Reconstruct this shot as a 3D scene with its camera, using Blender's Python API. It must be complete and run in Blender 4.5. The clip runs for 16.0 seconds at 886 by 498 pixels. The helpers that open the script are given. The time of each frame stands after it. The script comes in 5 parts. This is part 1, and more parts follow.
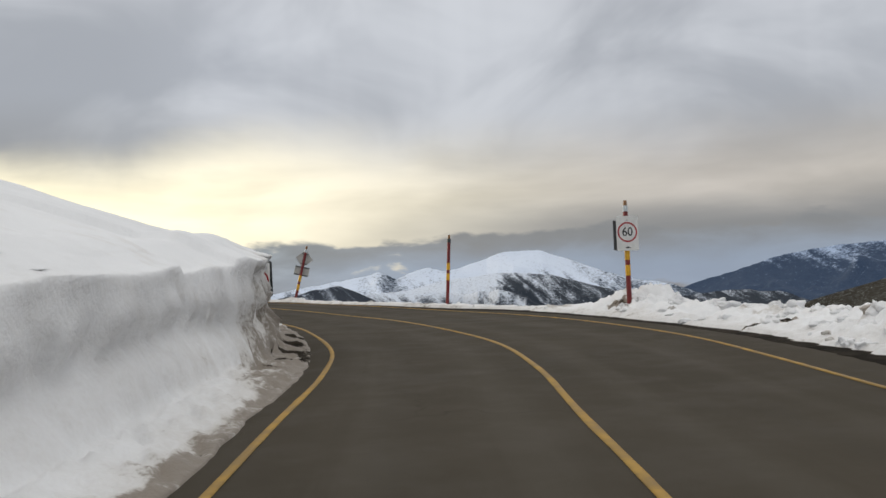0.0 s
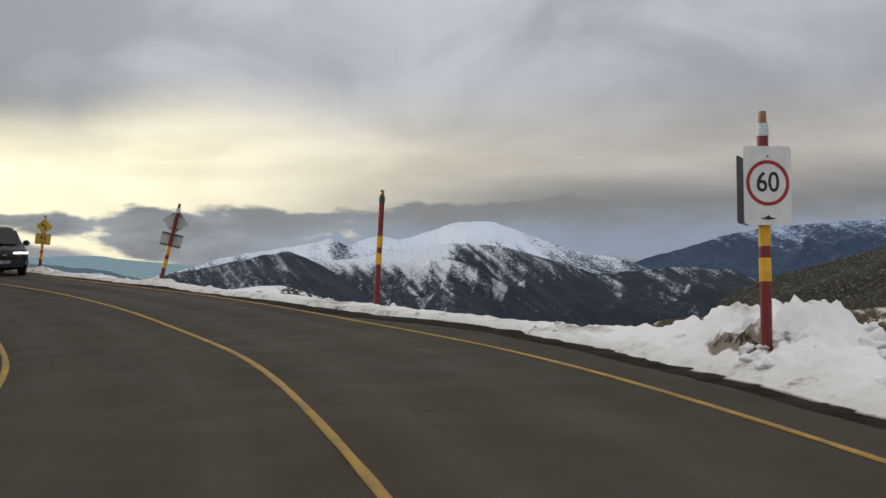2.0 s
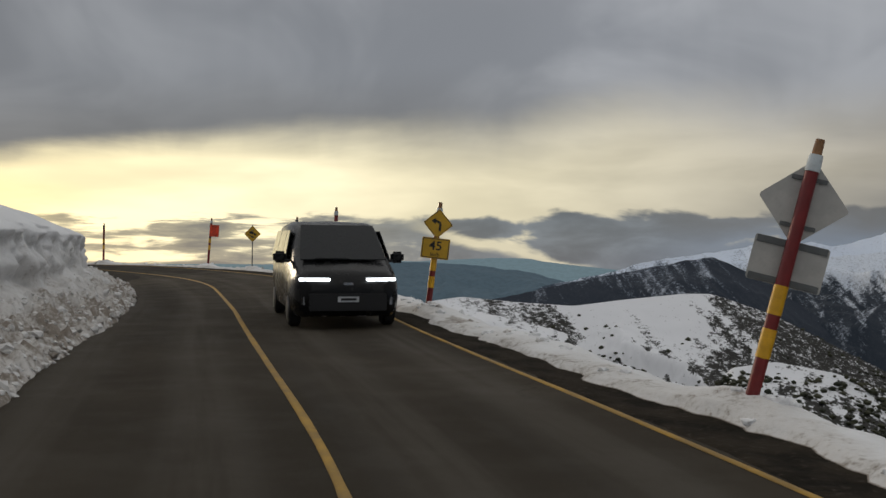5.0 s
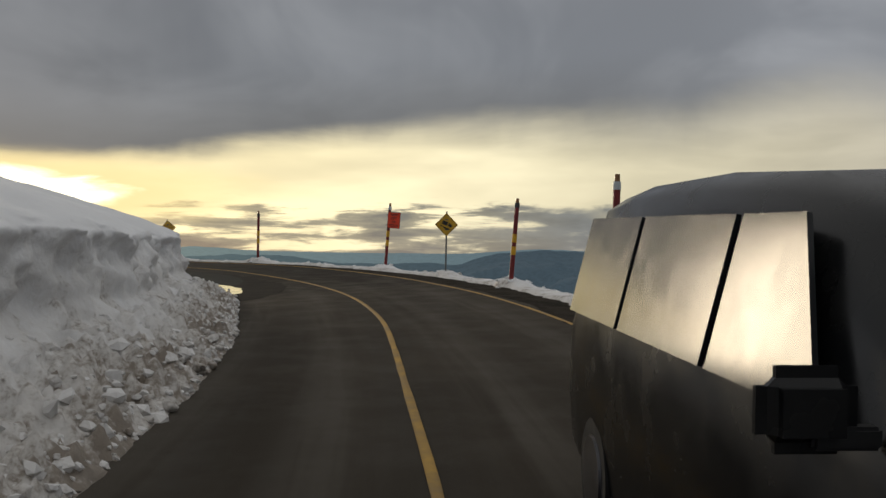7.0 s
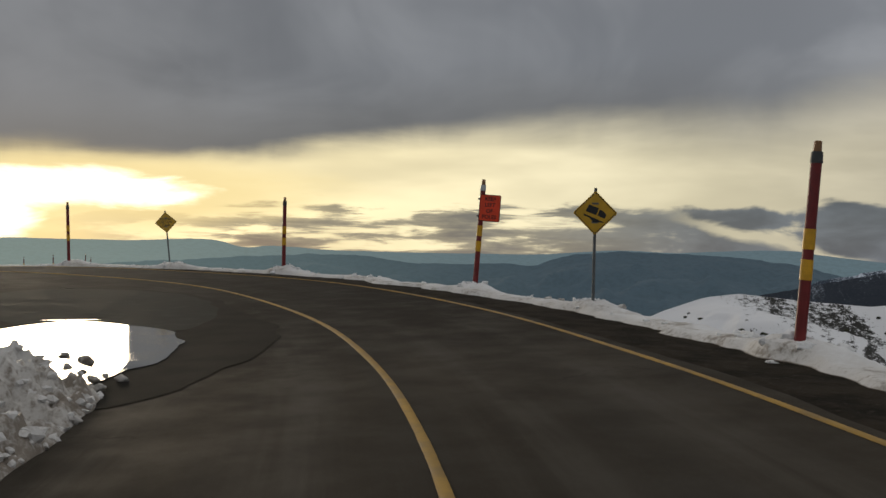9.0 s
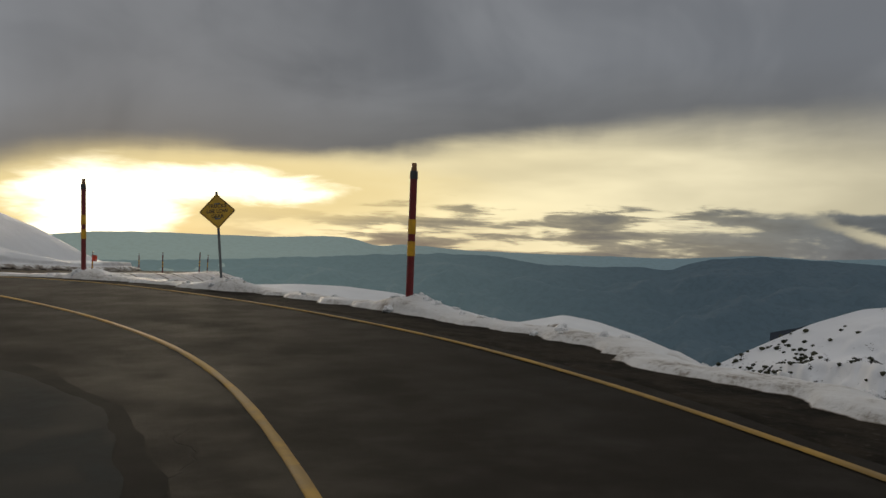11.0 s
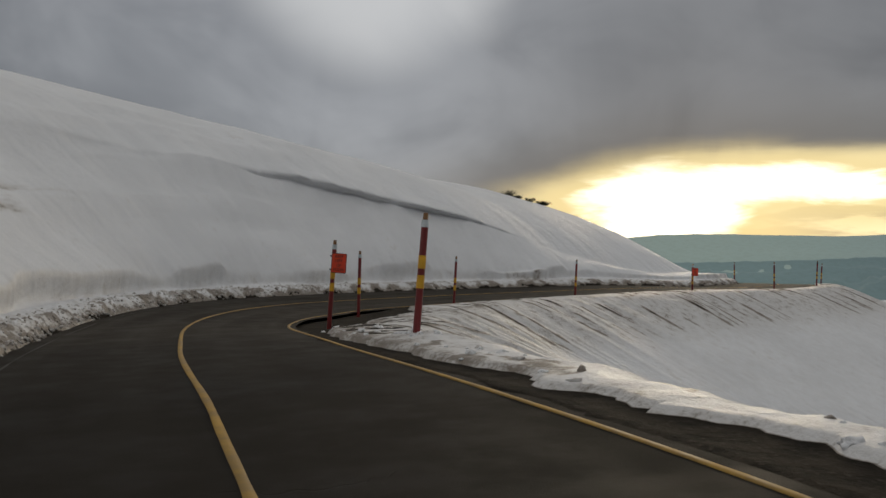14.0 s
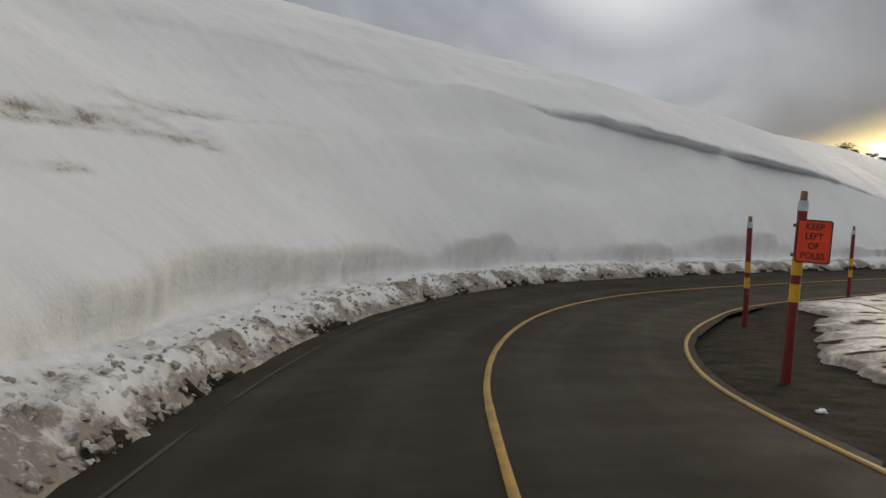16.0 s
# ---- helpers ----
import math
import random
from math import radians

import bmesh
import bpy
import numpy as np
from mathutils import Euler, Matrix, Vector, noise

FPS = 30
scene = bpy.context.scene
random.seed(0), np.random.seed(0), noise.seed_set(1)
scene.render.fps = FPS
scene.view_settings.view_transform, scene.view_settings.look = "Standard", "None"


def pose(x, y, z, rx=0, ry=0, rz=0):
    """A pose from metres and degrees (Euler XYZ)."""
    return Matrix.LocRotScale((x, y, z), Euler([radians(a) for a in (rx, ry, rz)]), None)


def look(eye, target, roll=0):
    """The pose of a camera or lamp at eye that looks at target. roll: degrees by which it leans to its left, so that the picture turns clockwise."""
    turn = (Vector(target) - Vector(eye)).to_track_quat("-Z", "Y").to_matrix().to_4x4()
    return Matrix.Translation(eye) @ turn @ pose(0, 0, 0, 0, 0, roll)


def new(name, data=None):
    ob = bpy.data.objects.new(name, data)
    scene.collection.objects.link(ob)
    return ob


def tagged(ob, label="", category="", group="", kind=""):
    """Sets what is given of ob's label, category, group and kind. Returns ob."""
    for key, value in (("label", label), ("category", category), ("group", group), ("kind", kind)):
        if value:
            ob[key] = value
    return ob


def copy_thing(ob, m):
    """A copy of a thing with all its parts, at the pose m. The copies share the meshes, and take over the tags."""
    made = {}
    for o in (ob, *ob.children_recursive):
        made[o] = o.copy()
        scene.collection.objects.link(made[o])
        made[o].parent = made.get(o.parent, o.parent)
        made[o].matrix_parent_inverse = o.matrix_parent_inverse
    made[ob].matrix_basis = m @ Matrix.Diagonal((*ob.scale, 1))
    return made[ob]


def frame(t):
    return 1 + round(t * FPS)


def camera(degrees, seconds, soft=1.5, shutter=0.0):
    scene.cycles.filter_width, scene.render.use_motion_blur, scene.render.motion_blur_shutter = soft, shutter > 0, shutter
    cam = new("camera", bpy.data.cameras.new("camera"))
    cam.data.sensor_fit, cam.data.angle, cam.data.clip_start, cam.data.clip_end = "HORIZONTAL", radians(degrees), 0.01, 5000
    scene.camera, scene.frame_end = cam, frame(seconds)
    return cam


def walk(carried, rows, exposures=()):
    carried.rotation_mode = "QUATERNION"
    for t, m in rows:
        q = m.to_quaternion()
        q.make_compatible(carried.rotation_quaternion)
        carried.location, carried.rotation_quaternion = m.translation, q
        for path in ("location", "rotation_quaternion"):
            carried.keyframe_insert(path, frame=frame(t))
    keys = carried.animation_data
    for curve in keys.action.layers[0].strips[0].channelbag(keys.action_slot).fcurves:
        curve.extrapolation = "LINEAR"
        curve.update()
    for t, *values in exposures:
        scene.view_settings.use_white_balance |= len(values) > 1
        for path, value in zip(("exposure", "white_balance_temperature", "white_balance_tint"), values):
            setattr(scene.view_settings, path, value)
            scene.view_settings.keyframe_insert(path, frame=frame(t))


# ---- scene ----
def row(t, x, y, z, turn, tilt, roll):
    return (t, pose(x, y, z, 90 + tilt, 0, turn) @ pose(0, 0, 0, 0, 0, roll))


cam = camera(49.08, 16.0, soft=1.5)
PATH = [
    row(0.0, 0.000, 0.000, 1.624, -0.000, 2.193, -2.656),
    row(0.5, 0.266, 3.264, 1.784, -3.117, 1.619, -2.388),
    row(1.0, 0.576, 6.971, 1.925, -4.634, 1.094, -2.004),
    row(1.5, 0.698, 10.919, 1.998, -4.449, 0.552, -1.436),
    row(2.0, 0.565, 14.673, 2.067, -2.754, 0.284, -0.928),
    row(2.5, 0.177, 18.574, 2.153, -0.028, 0.325, -0.544),
    row(3.0, -0.533, 22.277, 2.238, 3.235, 0.352, 0.231),
    row(3.5, -1.522, 26.128, 2.316, 7.030, 0.295, 0.650),
    row(4.0, -2.860, 30.072, 2.392, 11.586, 0.445, 0.280),
    row(4.5, -4.490, 33.540, 2.520, 16.639, 0.687, 0.146),
    row(5.0, -6.621, 37.562, 2.699, 21.671, 0.728, 0.143),
    row(5.5, -8.767, 40.901, 2.888, 26.393, 0.716, 0.541),
    row(6.0, -10.982, 44.234, 3.020, 30.401, 0.482, 0.351),
    row(6.5, -13.290, 47.536, 3.109, 32.240, 0.222, 0.265),
    row(7.0, -15.661, 50.823, 3.165, 32.287, 0.075, 0.478),
    row(7.5, -18.055, 54.115, 3.190, 32.449, 0.183, 0.851),
    row(8.0, -20.474, 57.491, 3.254, 33.106, 0.138, 1.055),
    row(8.5, -22.991, 60.803, 3.286, 34.509, 0.161, 1.376),
    row(9.0, -25.525, 63.944, 3.347, 36.748, 0.049, 0.771),
    row(9.5, -28.172, 66.983, 3.419, 38.346, -0.079, 0.559),
    row(10.0, -31.020, 69.973, 3.486, 39.231, -0.120, 0.973),
    row(10.5, -34.205, 72.933, 3.532, 41.082, 0.047, 1.516),
    row(11.0, -37.416, 75.530, 3.599, 44.474, -0.081, 1.867),
    row(11.5, -40.515, 77.668, 3.684, 48.485, 0.150, 2.214),
    row(12.0, -43.840, 79.480, 3.797, 53.019, 0.360, 2.407),
    row(12.5, -47.558, 81.100, 3.867, 58.508, 0.329, 1.907),
    row(13.0, -51.188, 82.148, 3.916, 64.447, -0.048, 1.345),
    row(13.5, -55.165, 82.874, 3.923, 70.692, -0.292, 0.941),
    row(14.0, -59.058, 83.103, 3.900, 76.771, -0.704, 0.691),
    row(14.5, -62.794, 82.964, 3.875, 82.515, -1.165, 1.060),
    row(15.0, -66.729, 82.619, 3.780, 87.022, -1.721, 1.141),
    row(15.5, -70.565, 82.310, 3.721, 90.004, -2.418, 1.339),
    row(16.0, -74.399, 82.080, 3.564, 91.609, -2.848, 0.888),
]
EXPOSURES = [(0.0, 0.62), (0.5, 0.67), (1.0, 0.60), (2.5, 0.36), (4.5, -0.10), (5.0, -0.15), (7.7, -0.36), (10.5, -0.58), (12.5, -0.69), (13.5, -0.68), (14.5, -0.25), (15.5, -0.1), (16.0, -0.05)]
walk(cam, PATH, EXPOSURES)

# ------------------------------------------------------------------ world, sun
SUN_TURN, SUN_RISE = 61.7, 3.0          # degrees left of the y axis, degrees up


class Nodes:
    """Short hand for node trees."""

    def __init__(self, tree):
        self.tree = tree
        tree.nodes.clear()

    def put(self, kind, inputs=None, **props):
        n = self.tree.nodes.new(kind)
        for k, v in props.items():
            setattr(n, k, v)
        for k, v in (inputs or {}).items():
            self.set(n.inputs[k], v)
        return n

    def set(self, socket, v):
        if isinstance(v, bpy.types.NodeSocket):
            self.tree.links.new(v, socket)
        else:
            socket.default_value = v

    def math(self, op, a, b=None, c=None, clamp=False):
        n = self.put("ShaderNodeMath", operation=op, use_clamp=clamp)
        for i, v in enumerate((a, b, c)):
            if v is not None:
                self.set(n.inputs[i], v)
        return n.outputs[0]

    def ramp(self, v, lo, hi, a=0.0, b=1.0, smooth=True):
        n = self.put("ShaderNodeMapRange", interpolation_type="SMOOTHSTEP" if smooth else "LINEAR")
        for k, x in (("Value", v), ("From Min", lo), ("From Max", hi), ("To Min", a), ("To Max", b)):
            self.set(n.inputs[k], x)
        return n.outputs[0]

    def mix(self, f, a, b, mode="MIX"):
        n = self.put("ShaderNodeMix", data_type="RGBA", blend_type=mode)
        for i, v in ((0, f), (6, a), (7, b)):
            if isinstance(v, tuple) and len(v) == 3:
                v = (*v, 1)
            self.set(n.inputs[i], v)
        return n.outputs[2]

    def noise(self, vec, scale, detail=4.0, rough=0.55, dist=0.0):
        n = self.put("ShaderNodeTexNoise", {"Scale": scale, "Detail": detail, "Roughness": rough, "Distortion": dist})
        if vec is not None:
            self.set(n.inputs["Vector"], vec)
        return n.outputs[0]

    def vec(self, op, a, b=None, scale=None):
        n = self.put("ShaderNodeVectorMath", operation=op)
        self.set(n.inputs[0], a)
        if b is not None:
            self.set(n.inputs[1], b)
        if scale is not None:
            self.set(n.inputs["Scale"], scale)
        return n.outputs["Value"] if op in ("DOT_PRODUCT", "LENGTH") else n.outputs[0]

    def join(self, x, y, z):
        n = self.put("ShaderNodeCombineXYZ")
        for i, v in enumerate((x, y, z)):
            self.set(n.inputs[i], v)
        return n.outputs[0]

    def split(self, v):
        n = self.put("ShaderNodeSeparateXYZ")
        self.set(n.inputs[0], v)
        return n.outputs


def build_world():
    world = bpy.data.worlds.new("world")
    scene.world = world
    world.use_nodes = True
    k = Nodes(world.node_tree)
    d = k.put("ShaderNodeTexCoord").outputs["Generated"]
    d = k.vec("NORMALIZE", d)
    x, y, z = k.split(d)
    rise = k.math("MULTIPLY", k.math("ARCSINE", z), 57.2958)
    turn = k.math("MULTIPLY", k.math("ARCTAN2", k.math("MULTIPLY", x, -1.0), y), 57.2958)
    away = k.math("SUBTRACT", turn, SUN_TURN)
    away = k.math("WRAP", away, 180.0, -180.0)
    far = k.math("ABSOLUTE", away)

    def bearing(table):
        """A value that changes with the bearing, degrees left of the y axis."""
        n = k.put("ShaderNodeValToRGB", {"Fac": k.math("DIVIDE", k.math("ADD", turn, 180.0), 360.0)})
        el = n.color_ramp.elements
        for i, (at, v) in enumerate(table):
            e = el[i] if i < 2 else el.new(1.0)
            e.position, e.color = (at + 180) / 360, (v / 10, v / 10, v / 10, 1)
        return k.math("MULTIPLY", k.split(n.outputs[0])[0], 10.0)

    def soft(a, b, phase, scale, detail=3.0, rough=0.5, dist=0.2):
        """Noise over bearing and height, drawn out by a and b."""
        return k.noise(k.join(k.math("MULTIPLY", turn, a), k.math("MULTIPLY", rise, b), phase), scale, detail, rough, dist)

    # the cloud ceiling: overhead on a plane, lower down soft hanging folds
    lift = k.math("ADD", k.math("MAXIMUM", z, 0.0), 0.22)
    flat = k.join(k.math("DIVIDE", x, lift), k.math("DIVIDE", y, lift), 0.0)
    big = k.noise(flat, 0.5, 2.0, 0.45, 0.3)
    fold = soft(0.055, 0.085, 1.0, 1.6, 4.0, 0.5, 0.6)
    fall = soft(0.16, 0.028, 6.0, 1.3, 3.0, 0.5, 0.3)
    lumps = k.math("ADD", k.math("ADD", k.math("MULTIPLY", big, 0.36), k.math("MULTIPLY", fold, 0.52)), k.math("MULTIPLY", fall, 0.12))
    grey = k.mix(k.ramp(lumps, 0.38, 0.62), (0.264, 0.277, 0.306), (0.412, 0.427, 0.458))
    shade = bearing([(-120, 8.0), (-40, 10.0), (-4, 10.2), (6, 10.4), (12, 11.2), (18, 9.8), (30, 9.4), (40, 8.6), (48, 7.8), (56, 7.4), (64, 7.6), (72, 9.6), (80, 12.5), (92, 11.0), (110, 9.5), (150, 8.0)])
    shade = k.math("MULTIPLY", shade, 0.1)
    grey = k.vec("SCALE", grey, scale=shade)
    # towards the zenith the ceiling thins and is brighter
    grey = k.mix(k.ramp(rise, 13.0, 42.0, 0.0, 0.8), grey, (0.75, 0.742, 0.722))
    # thin place over the hairpin
    px = k.math("DIVIDE", k.math("SUBTRACT", turn, 80.5), 7.0)
    py = k.math("DIVIDE", k.math("SUBTRACT", rise, 17.0), 6.5)
    pool = k.math("ADD", k.math("ADD", k.math("MULTIPLY", px, px), k.math("MULTIPLY", py, py)), k.math("MULTIPLY", k.math("SUBTRACT", fold, 0.5), 2.0))
    grey = k.mix(k.ramp(pool, 0.1, 1.9, 0.72, 0.0), grey, (0.95, 0.96, 0.97))
    # lower rim of the ceiling, with ragged falls
    rag = soft(0.03, 0.10, 3.0, 2.4, 5.0, 0.55, 0.4)
    comb = soft(0.12, 0.06, 8.0, 1.7, 4.0, 0.5, 0.5)
    rim = bearing([(-120, 2.0), (-60, 6.5), (-30, 7.6), (-10, 7.9), (4, 8.0), (11, 8.6), (14.5, 8.1), (18, 7.2), (26, 7.0), (34, 6.9), (42, 6.1), (48, 5.4), (56, 4.9), (63, 4.5), (67, 4.1), (70.5, 2.9), (75, 1.4), (86, 0.0)])
    over = k.math("SUBTRACT", rise, rim)
    over = k.math("ADD", over, k.math("MULTIPLY", k.math("SUBTRACT", rag, 0.5), 2.0))
    over = k.math("ADD", over, k.math("MULTIPLY", k.math("SUBTRACT", comb, 0.5), 0.8))
    tight = k.ramp(far, 8.0, 60.0, 0.8, 2.9)
    gap = k.ramp(k.math("DIVIDE", over, tight), -1.0, 0.9, 1.0, 0.0)
    belt = k.math("MULTIPLY", k.ramp(over, 0.2, 4.6, 1.0, 0.0), k.ramp(far, 34.0, 62.0, 0.62, 0.12))
    grey = k.mix(belt, grey, (0.170, 0.166, 0.165))
    warm = k.mix(k.ramp(far, 8.0, 36.0), (1.62, 1.38, 0.80), (1.28, 1.15, 0.78))
    warm = k.mix(k.ramp(far, 30.0, 56.0), warm, (0.73, 0.67, 0.52))
    warm = k.mix(k.ramp(far, 48.0, 76.0), warm, (0.37, 0.345, 0.32))
    warm = k.vec("SCALE", warm, scale=k.ramp(soft(0.04, 0.16, 5.0, 1.8, 4.0), 0.3, 0.7, 0.80, 1.12))
    sky = k.mix(gap, grey, warm)
    # grey belt that hangs over the mountains, away from the sun
    hang = k.math("ADD", rise, k.math("MULTIPLY", k.math("SUBTRACT", soft(0.04, 0.12, 14.0, 2.0, 4.0, 0.5, 0.4), 0.5), 2.6))
    dim = k.math("MULTIPLY", k.ramp(hang, 2.6, 5.4, 1.0, 0.0), k.ramp(turn, -16.0, 14.0, 0.95, 0.0))
    sky = k.mix(dim, sky, (0.155, 0.160, 0.172))
    # banks of cloud near the horizon: long bars towards the sun, heaps away from it
    bars = soft(0.098, 0.74, 9.0, 2.2, 6.0, 0.58, 0.3)
    heaps = soft(0.13, 0.36, 19.0, 1.7, 5.0, 0.52, 0.25)
    heapy = k.ramp(turn, 20.0, 34.0, 1.0, 0.0)
    puff = k.math("ADD", k.math("MULTIPLY", heaps, heapy), k.math("MULTIPLY", bars, k.math("SUBTRACT", 1.0, heapy)))
    top = bearing([(-120, 3.0), (0, 2.9), (10, 2.8), (18, 2.7), (26, 2.6), (36, 2.5), (48, 2.3), (56, 1.8), (62, 0.6), (75, 0.2)])
    inside = k.math("SUBTRACT", top, rise)
    inside = k.math("ADD", inside, k.math("MULTIPLY", k.math("SUBTRACT", puff, 0.5), 3.4))
    deck = k.ramp(inside, -0.15, 0.35)
    holes = k.ramp(puff, k.ramp(turn, 16.0, 40.0, 0.28, 0.40), k.ramp(turn, 16.0, 40.0, 0.42, 0.54))
    deck = k.math("MULTIPLY", deck, holes)
    dull = k.mix(k.ramp(puff, 0.46, 0.70), (0.50, 0.45, 0.33), (0.20, 0.20, 0.20))
    cold = k.mix(k.ramp(heaps, 0.36, 0.66), (0.205, 0.24, 0.285), (0.115, 0.138, 0.172))
    mist = k.mix(k.ramp(k.math("ADD", rise, k.math("MULTIPLY", k.math("SUBTRACT", heaps, 0.5), 1.6)), 0.7, 3.0), (0.20, 0.25, 0.33), (0.160, 0.163, 0.172))
    cold = k.mix(k.ramp(turn, 2.0, 15.0, 0.85, 0.0), cold, mist)
    dull = k.mix(k.ramp(turn, 18.0, 42.0, 1.0, 0.0), dull, cold)
    deck = k.math("MULTIPLY", deck, k.ramp(turn, 48.0, 62.0, 0.95, 0.25))
    # bright slanting tear between the heaps
    tear = k.math("SUBTRACT", rise, k.math("ADD", k.math("MULTIPLY", turn, 0.28), -4.35))
    tear = k.math("ABSOLUTE", k.math("ADD", tear, k.math("MULTIPLY", k.math("SUBTRACT", heaps, 0.5), 2.6)))
    tear = k.math("MULTIPLY", k.ramp(tear, 0.10, 0.62, 1.0, 0.0), k.math("MULTIPLY", k.ramp(turn, 12.0, 14.5), k.ramp(turn, 20.0, 25.0, 1.0, 0.0)))
    deck = k.math("MULTIPLY", deck, k.math("SUBTRACT", 1.0, k.math("MULTIPLY", tear, 0.85)))
    sky = k.mix(deck, sky, dull)
    # where the sun stands behind the thin edge of the ceiling
    edge = soft(0.09, 0.42, 4.0, 2.2, 5.0, 0.58, 0.4)

    def disc(at, wide, up, high):
        ax = k.math("DIVIDE", k.math("SUBTRACT", away, at), wide)
        az = k.math("DIVIDE", k.math("SUBTRACT", rise, up), high)
        return k.math("ADD", k.math("MULTIPLY", ax, ax), k.math("MULTIPLY", az, az))

    r2 = k.math("MINIMUM", disc(2.6, 4.6, 1.9, 2.7), disc(-2.2, 8.0, 3.15, 1.15))
    r2 = k.math("ADD", r2, k.math("MULTIPLY", k.math("SUBTRACT", edge, 0.5), 2.4))
    clear = k.ramp(k.math("DIVIDE", over, tight), -0.6, 0.8, 1.0, 0.0)
    blaze = k.math("MULTIPLY", k.ramp(r2, 0.25, 1.35, 1.0, 0.0), clear)
    glow = k.math("MULTIPLY", k.ramp(r2, 0.8, 6.0, 0.85, 0.0), k.ramp(k.math("DIVIDE", over, tight), -0.8, 2.2, 1.0, 0.0))
    sky = k.mix(glow, sky, (1.30, 1.04, 0.50))
    sky = k.mix(blaze, sky, (3.0, 2.75, 2.05))
    # clear air over the clouds, seen through them a little
    air = k.put("ShaderNodeTexSky", sky_type="NISHITA", sun_disc=False, sun_elevation=radians(SUN_RISE),
                sun_rotation=radians(-SUN_TURN), altitude=1800.0)
    thin = k.vec("SCALE", air.outputs[0], scale=0.10)
    sky = k.mix(0.06, sky, thin)
    bg = k.put("ShaderNodeBackground", {"Color": sky, "Strength": 1.0})
    k.put("ShaderNodeOutputWorld", {"Surface": bg.outputs[0]})


build_world()
sun = new("sun", bpy.data.lights.new("sun", "SUN"))
sun.data.energy, sun.data.angle, sun.data.color = 0.9, radians(14), (1.0, 0.83, 0.60)
a, e = radians(SUN_TURN), radians(SUN_RISE + 4)
sun.matrix_world = look((0, 0, 60), (60 * math.sin(a) * math.cos(e), -60 * math.cos(a) * math.cos(e), 60 - 60 * math.sin(e)))


# ------------------------------------------------------------------ materials
def material(name, rough=0.7, metal=0.0, spec=0.5):
    m = bpy.data.materials.new(name)
    m.use_nodes = True
    k = Nodes(m.node_tree)
    b = k.put("ShaderNodeBsdfPrincipled", {"Roughness": rough, "Metallic": metal, "Specular IOR Level": spec})
    k.put("ShaderNodeOutputMaterial", {"Surface": b.outputs[0]})
    where = k.put("ShaderNodeTexCoord").outputs["Object"]
    return m, k, b, where


def bump(k, b, height, strength, distance):
    n = k.put("ShaderNodeBump", {"Height": height, "Strength": strength, "Distance": distance})
    k.set(b.inputs["Normal"], n.outputs[0])


def plain(name, colour, rough=0.5, metal=0.0, grain=6.0, vary=0.25, relief=0.0, spec=0.5):
    """Painted or bare stuff with faint patches and grime."""
    m, k, b, p = material(name, rough, metal, spec)
    f = k.noise(p, grain, 5.0, 0.6)
    g = k.noise(p, grain * 9, 3.0, 0.5)
    dark = tuple(c * (1 - vary) for c in colour)
    c = k.mix(k.ramp(f, 0.35, 0.7), dark, colour)
    c = k.mix(k.ramp(g, 0.55, 0.75, 0.0, vary), c, tuple(0.5 * v + 0.03 for v in colour))
    k.set(b.inputs["Base Color"], c)
    k.set(b.inputs["Roughness"], k.ramp(f, 0.3, 0.7, rough * 0.85, min(1.0, rough * 1.15)))
    if relief:
        bump(k, b, g, 0.5, relief)
    return m


def snow_material(name, clean=(0.82, 0.825, 0.835), grain=1.0):
    """Ploughed and windblown snow. The mesh's point map says where the plough has left dirt: 0 clean, 1 filthy, 2 bare
    wet gravel. It also greys bank walls in place of shade.
    """
    m, k, b, p = material(name, 0.55, 0.0, 0.3)
    grit_shade = k.put("ShaderNodeAttribute", attribute_name="grit_shade").outputs["Fac"]
    wide = k.noise(p, 0.22 * grain, 4.0, 0.55)
    mid = k.noise(p, 1.7 * grain, 6.0, 0.6)
    tiny = k.noise(p, 14.0 * grain, 5.0, 0.65)
    spot = k.math("ADD", k.math("MULTIPLY", mid, 0.55), k.math("MULTIPLY", tiny, 0.45))
    c = k.mix(k.ramp(wide, 0.35, 0.7), tuple(v * 0.93 for v in clean), clean)
    c = k.mix(k.ramp(k.math("MULTIPLY", wide, mid), 0.34, 0.46, 0.0, 0.22), c, (0.58, 0.54, 0.48))
    grey = k.ramp(k.math("ADD", grit_shade, k.math("MULTIPLY", k.math("SUBTRACT", spot, 0.5), 1.2)), 0.0, 1.0, 0.0, 0.75)
    c = k.mix(grey, c, (0.46, 0.425, 0.38))
    mud = k.ramp(k.math("ADD", spot, k.math("MULTIPLY", grit_shade, 0.32)), 0.70, 0.86, 0.0, 0.85)
    c = k.mix(mud, c, (0.17, 0.135, 0.10))
    soil = k.mix(k.ramp(mid, 0.35, 0.65), (0.014, 0.012, 0.0095), (0.034, 0.028, 0.021))
    soil = k.mix(k.ramp(tiny, 0.56, 0.7, 0.0, 0.5), soil, (0.09, 0.076, 0.06))
    bare = k.ramp(k.math("ADD", grit_shade, k.math("MULTIPLY", k.math("SUBTRACT", spot, 0.5), 1.6)), 1.42, 1.62)
    c = k.mix(bare, c, soil)
    k.set(b.inputs["Base Color"], c)
    k.set(b.inputs["Roughness"], k.ramp(bare, 0.0, 1.0, 0.55, 0.9))
    k.set(b.inputs["Specular IOR Level"], k.ramp(bare, 0.0, 1.0, 0.3, 0.03))
    bump(k, b, k.math("ADD", mid, k.math("MULTIPLY", tiny, 0.3)), 0.6, 0.10 / grain)
    return m


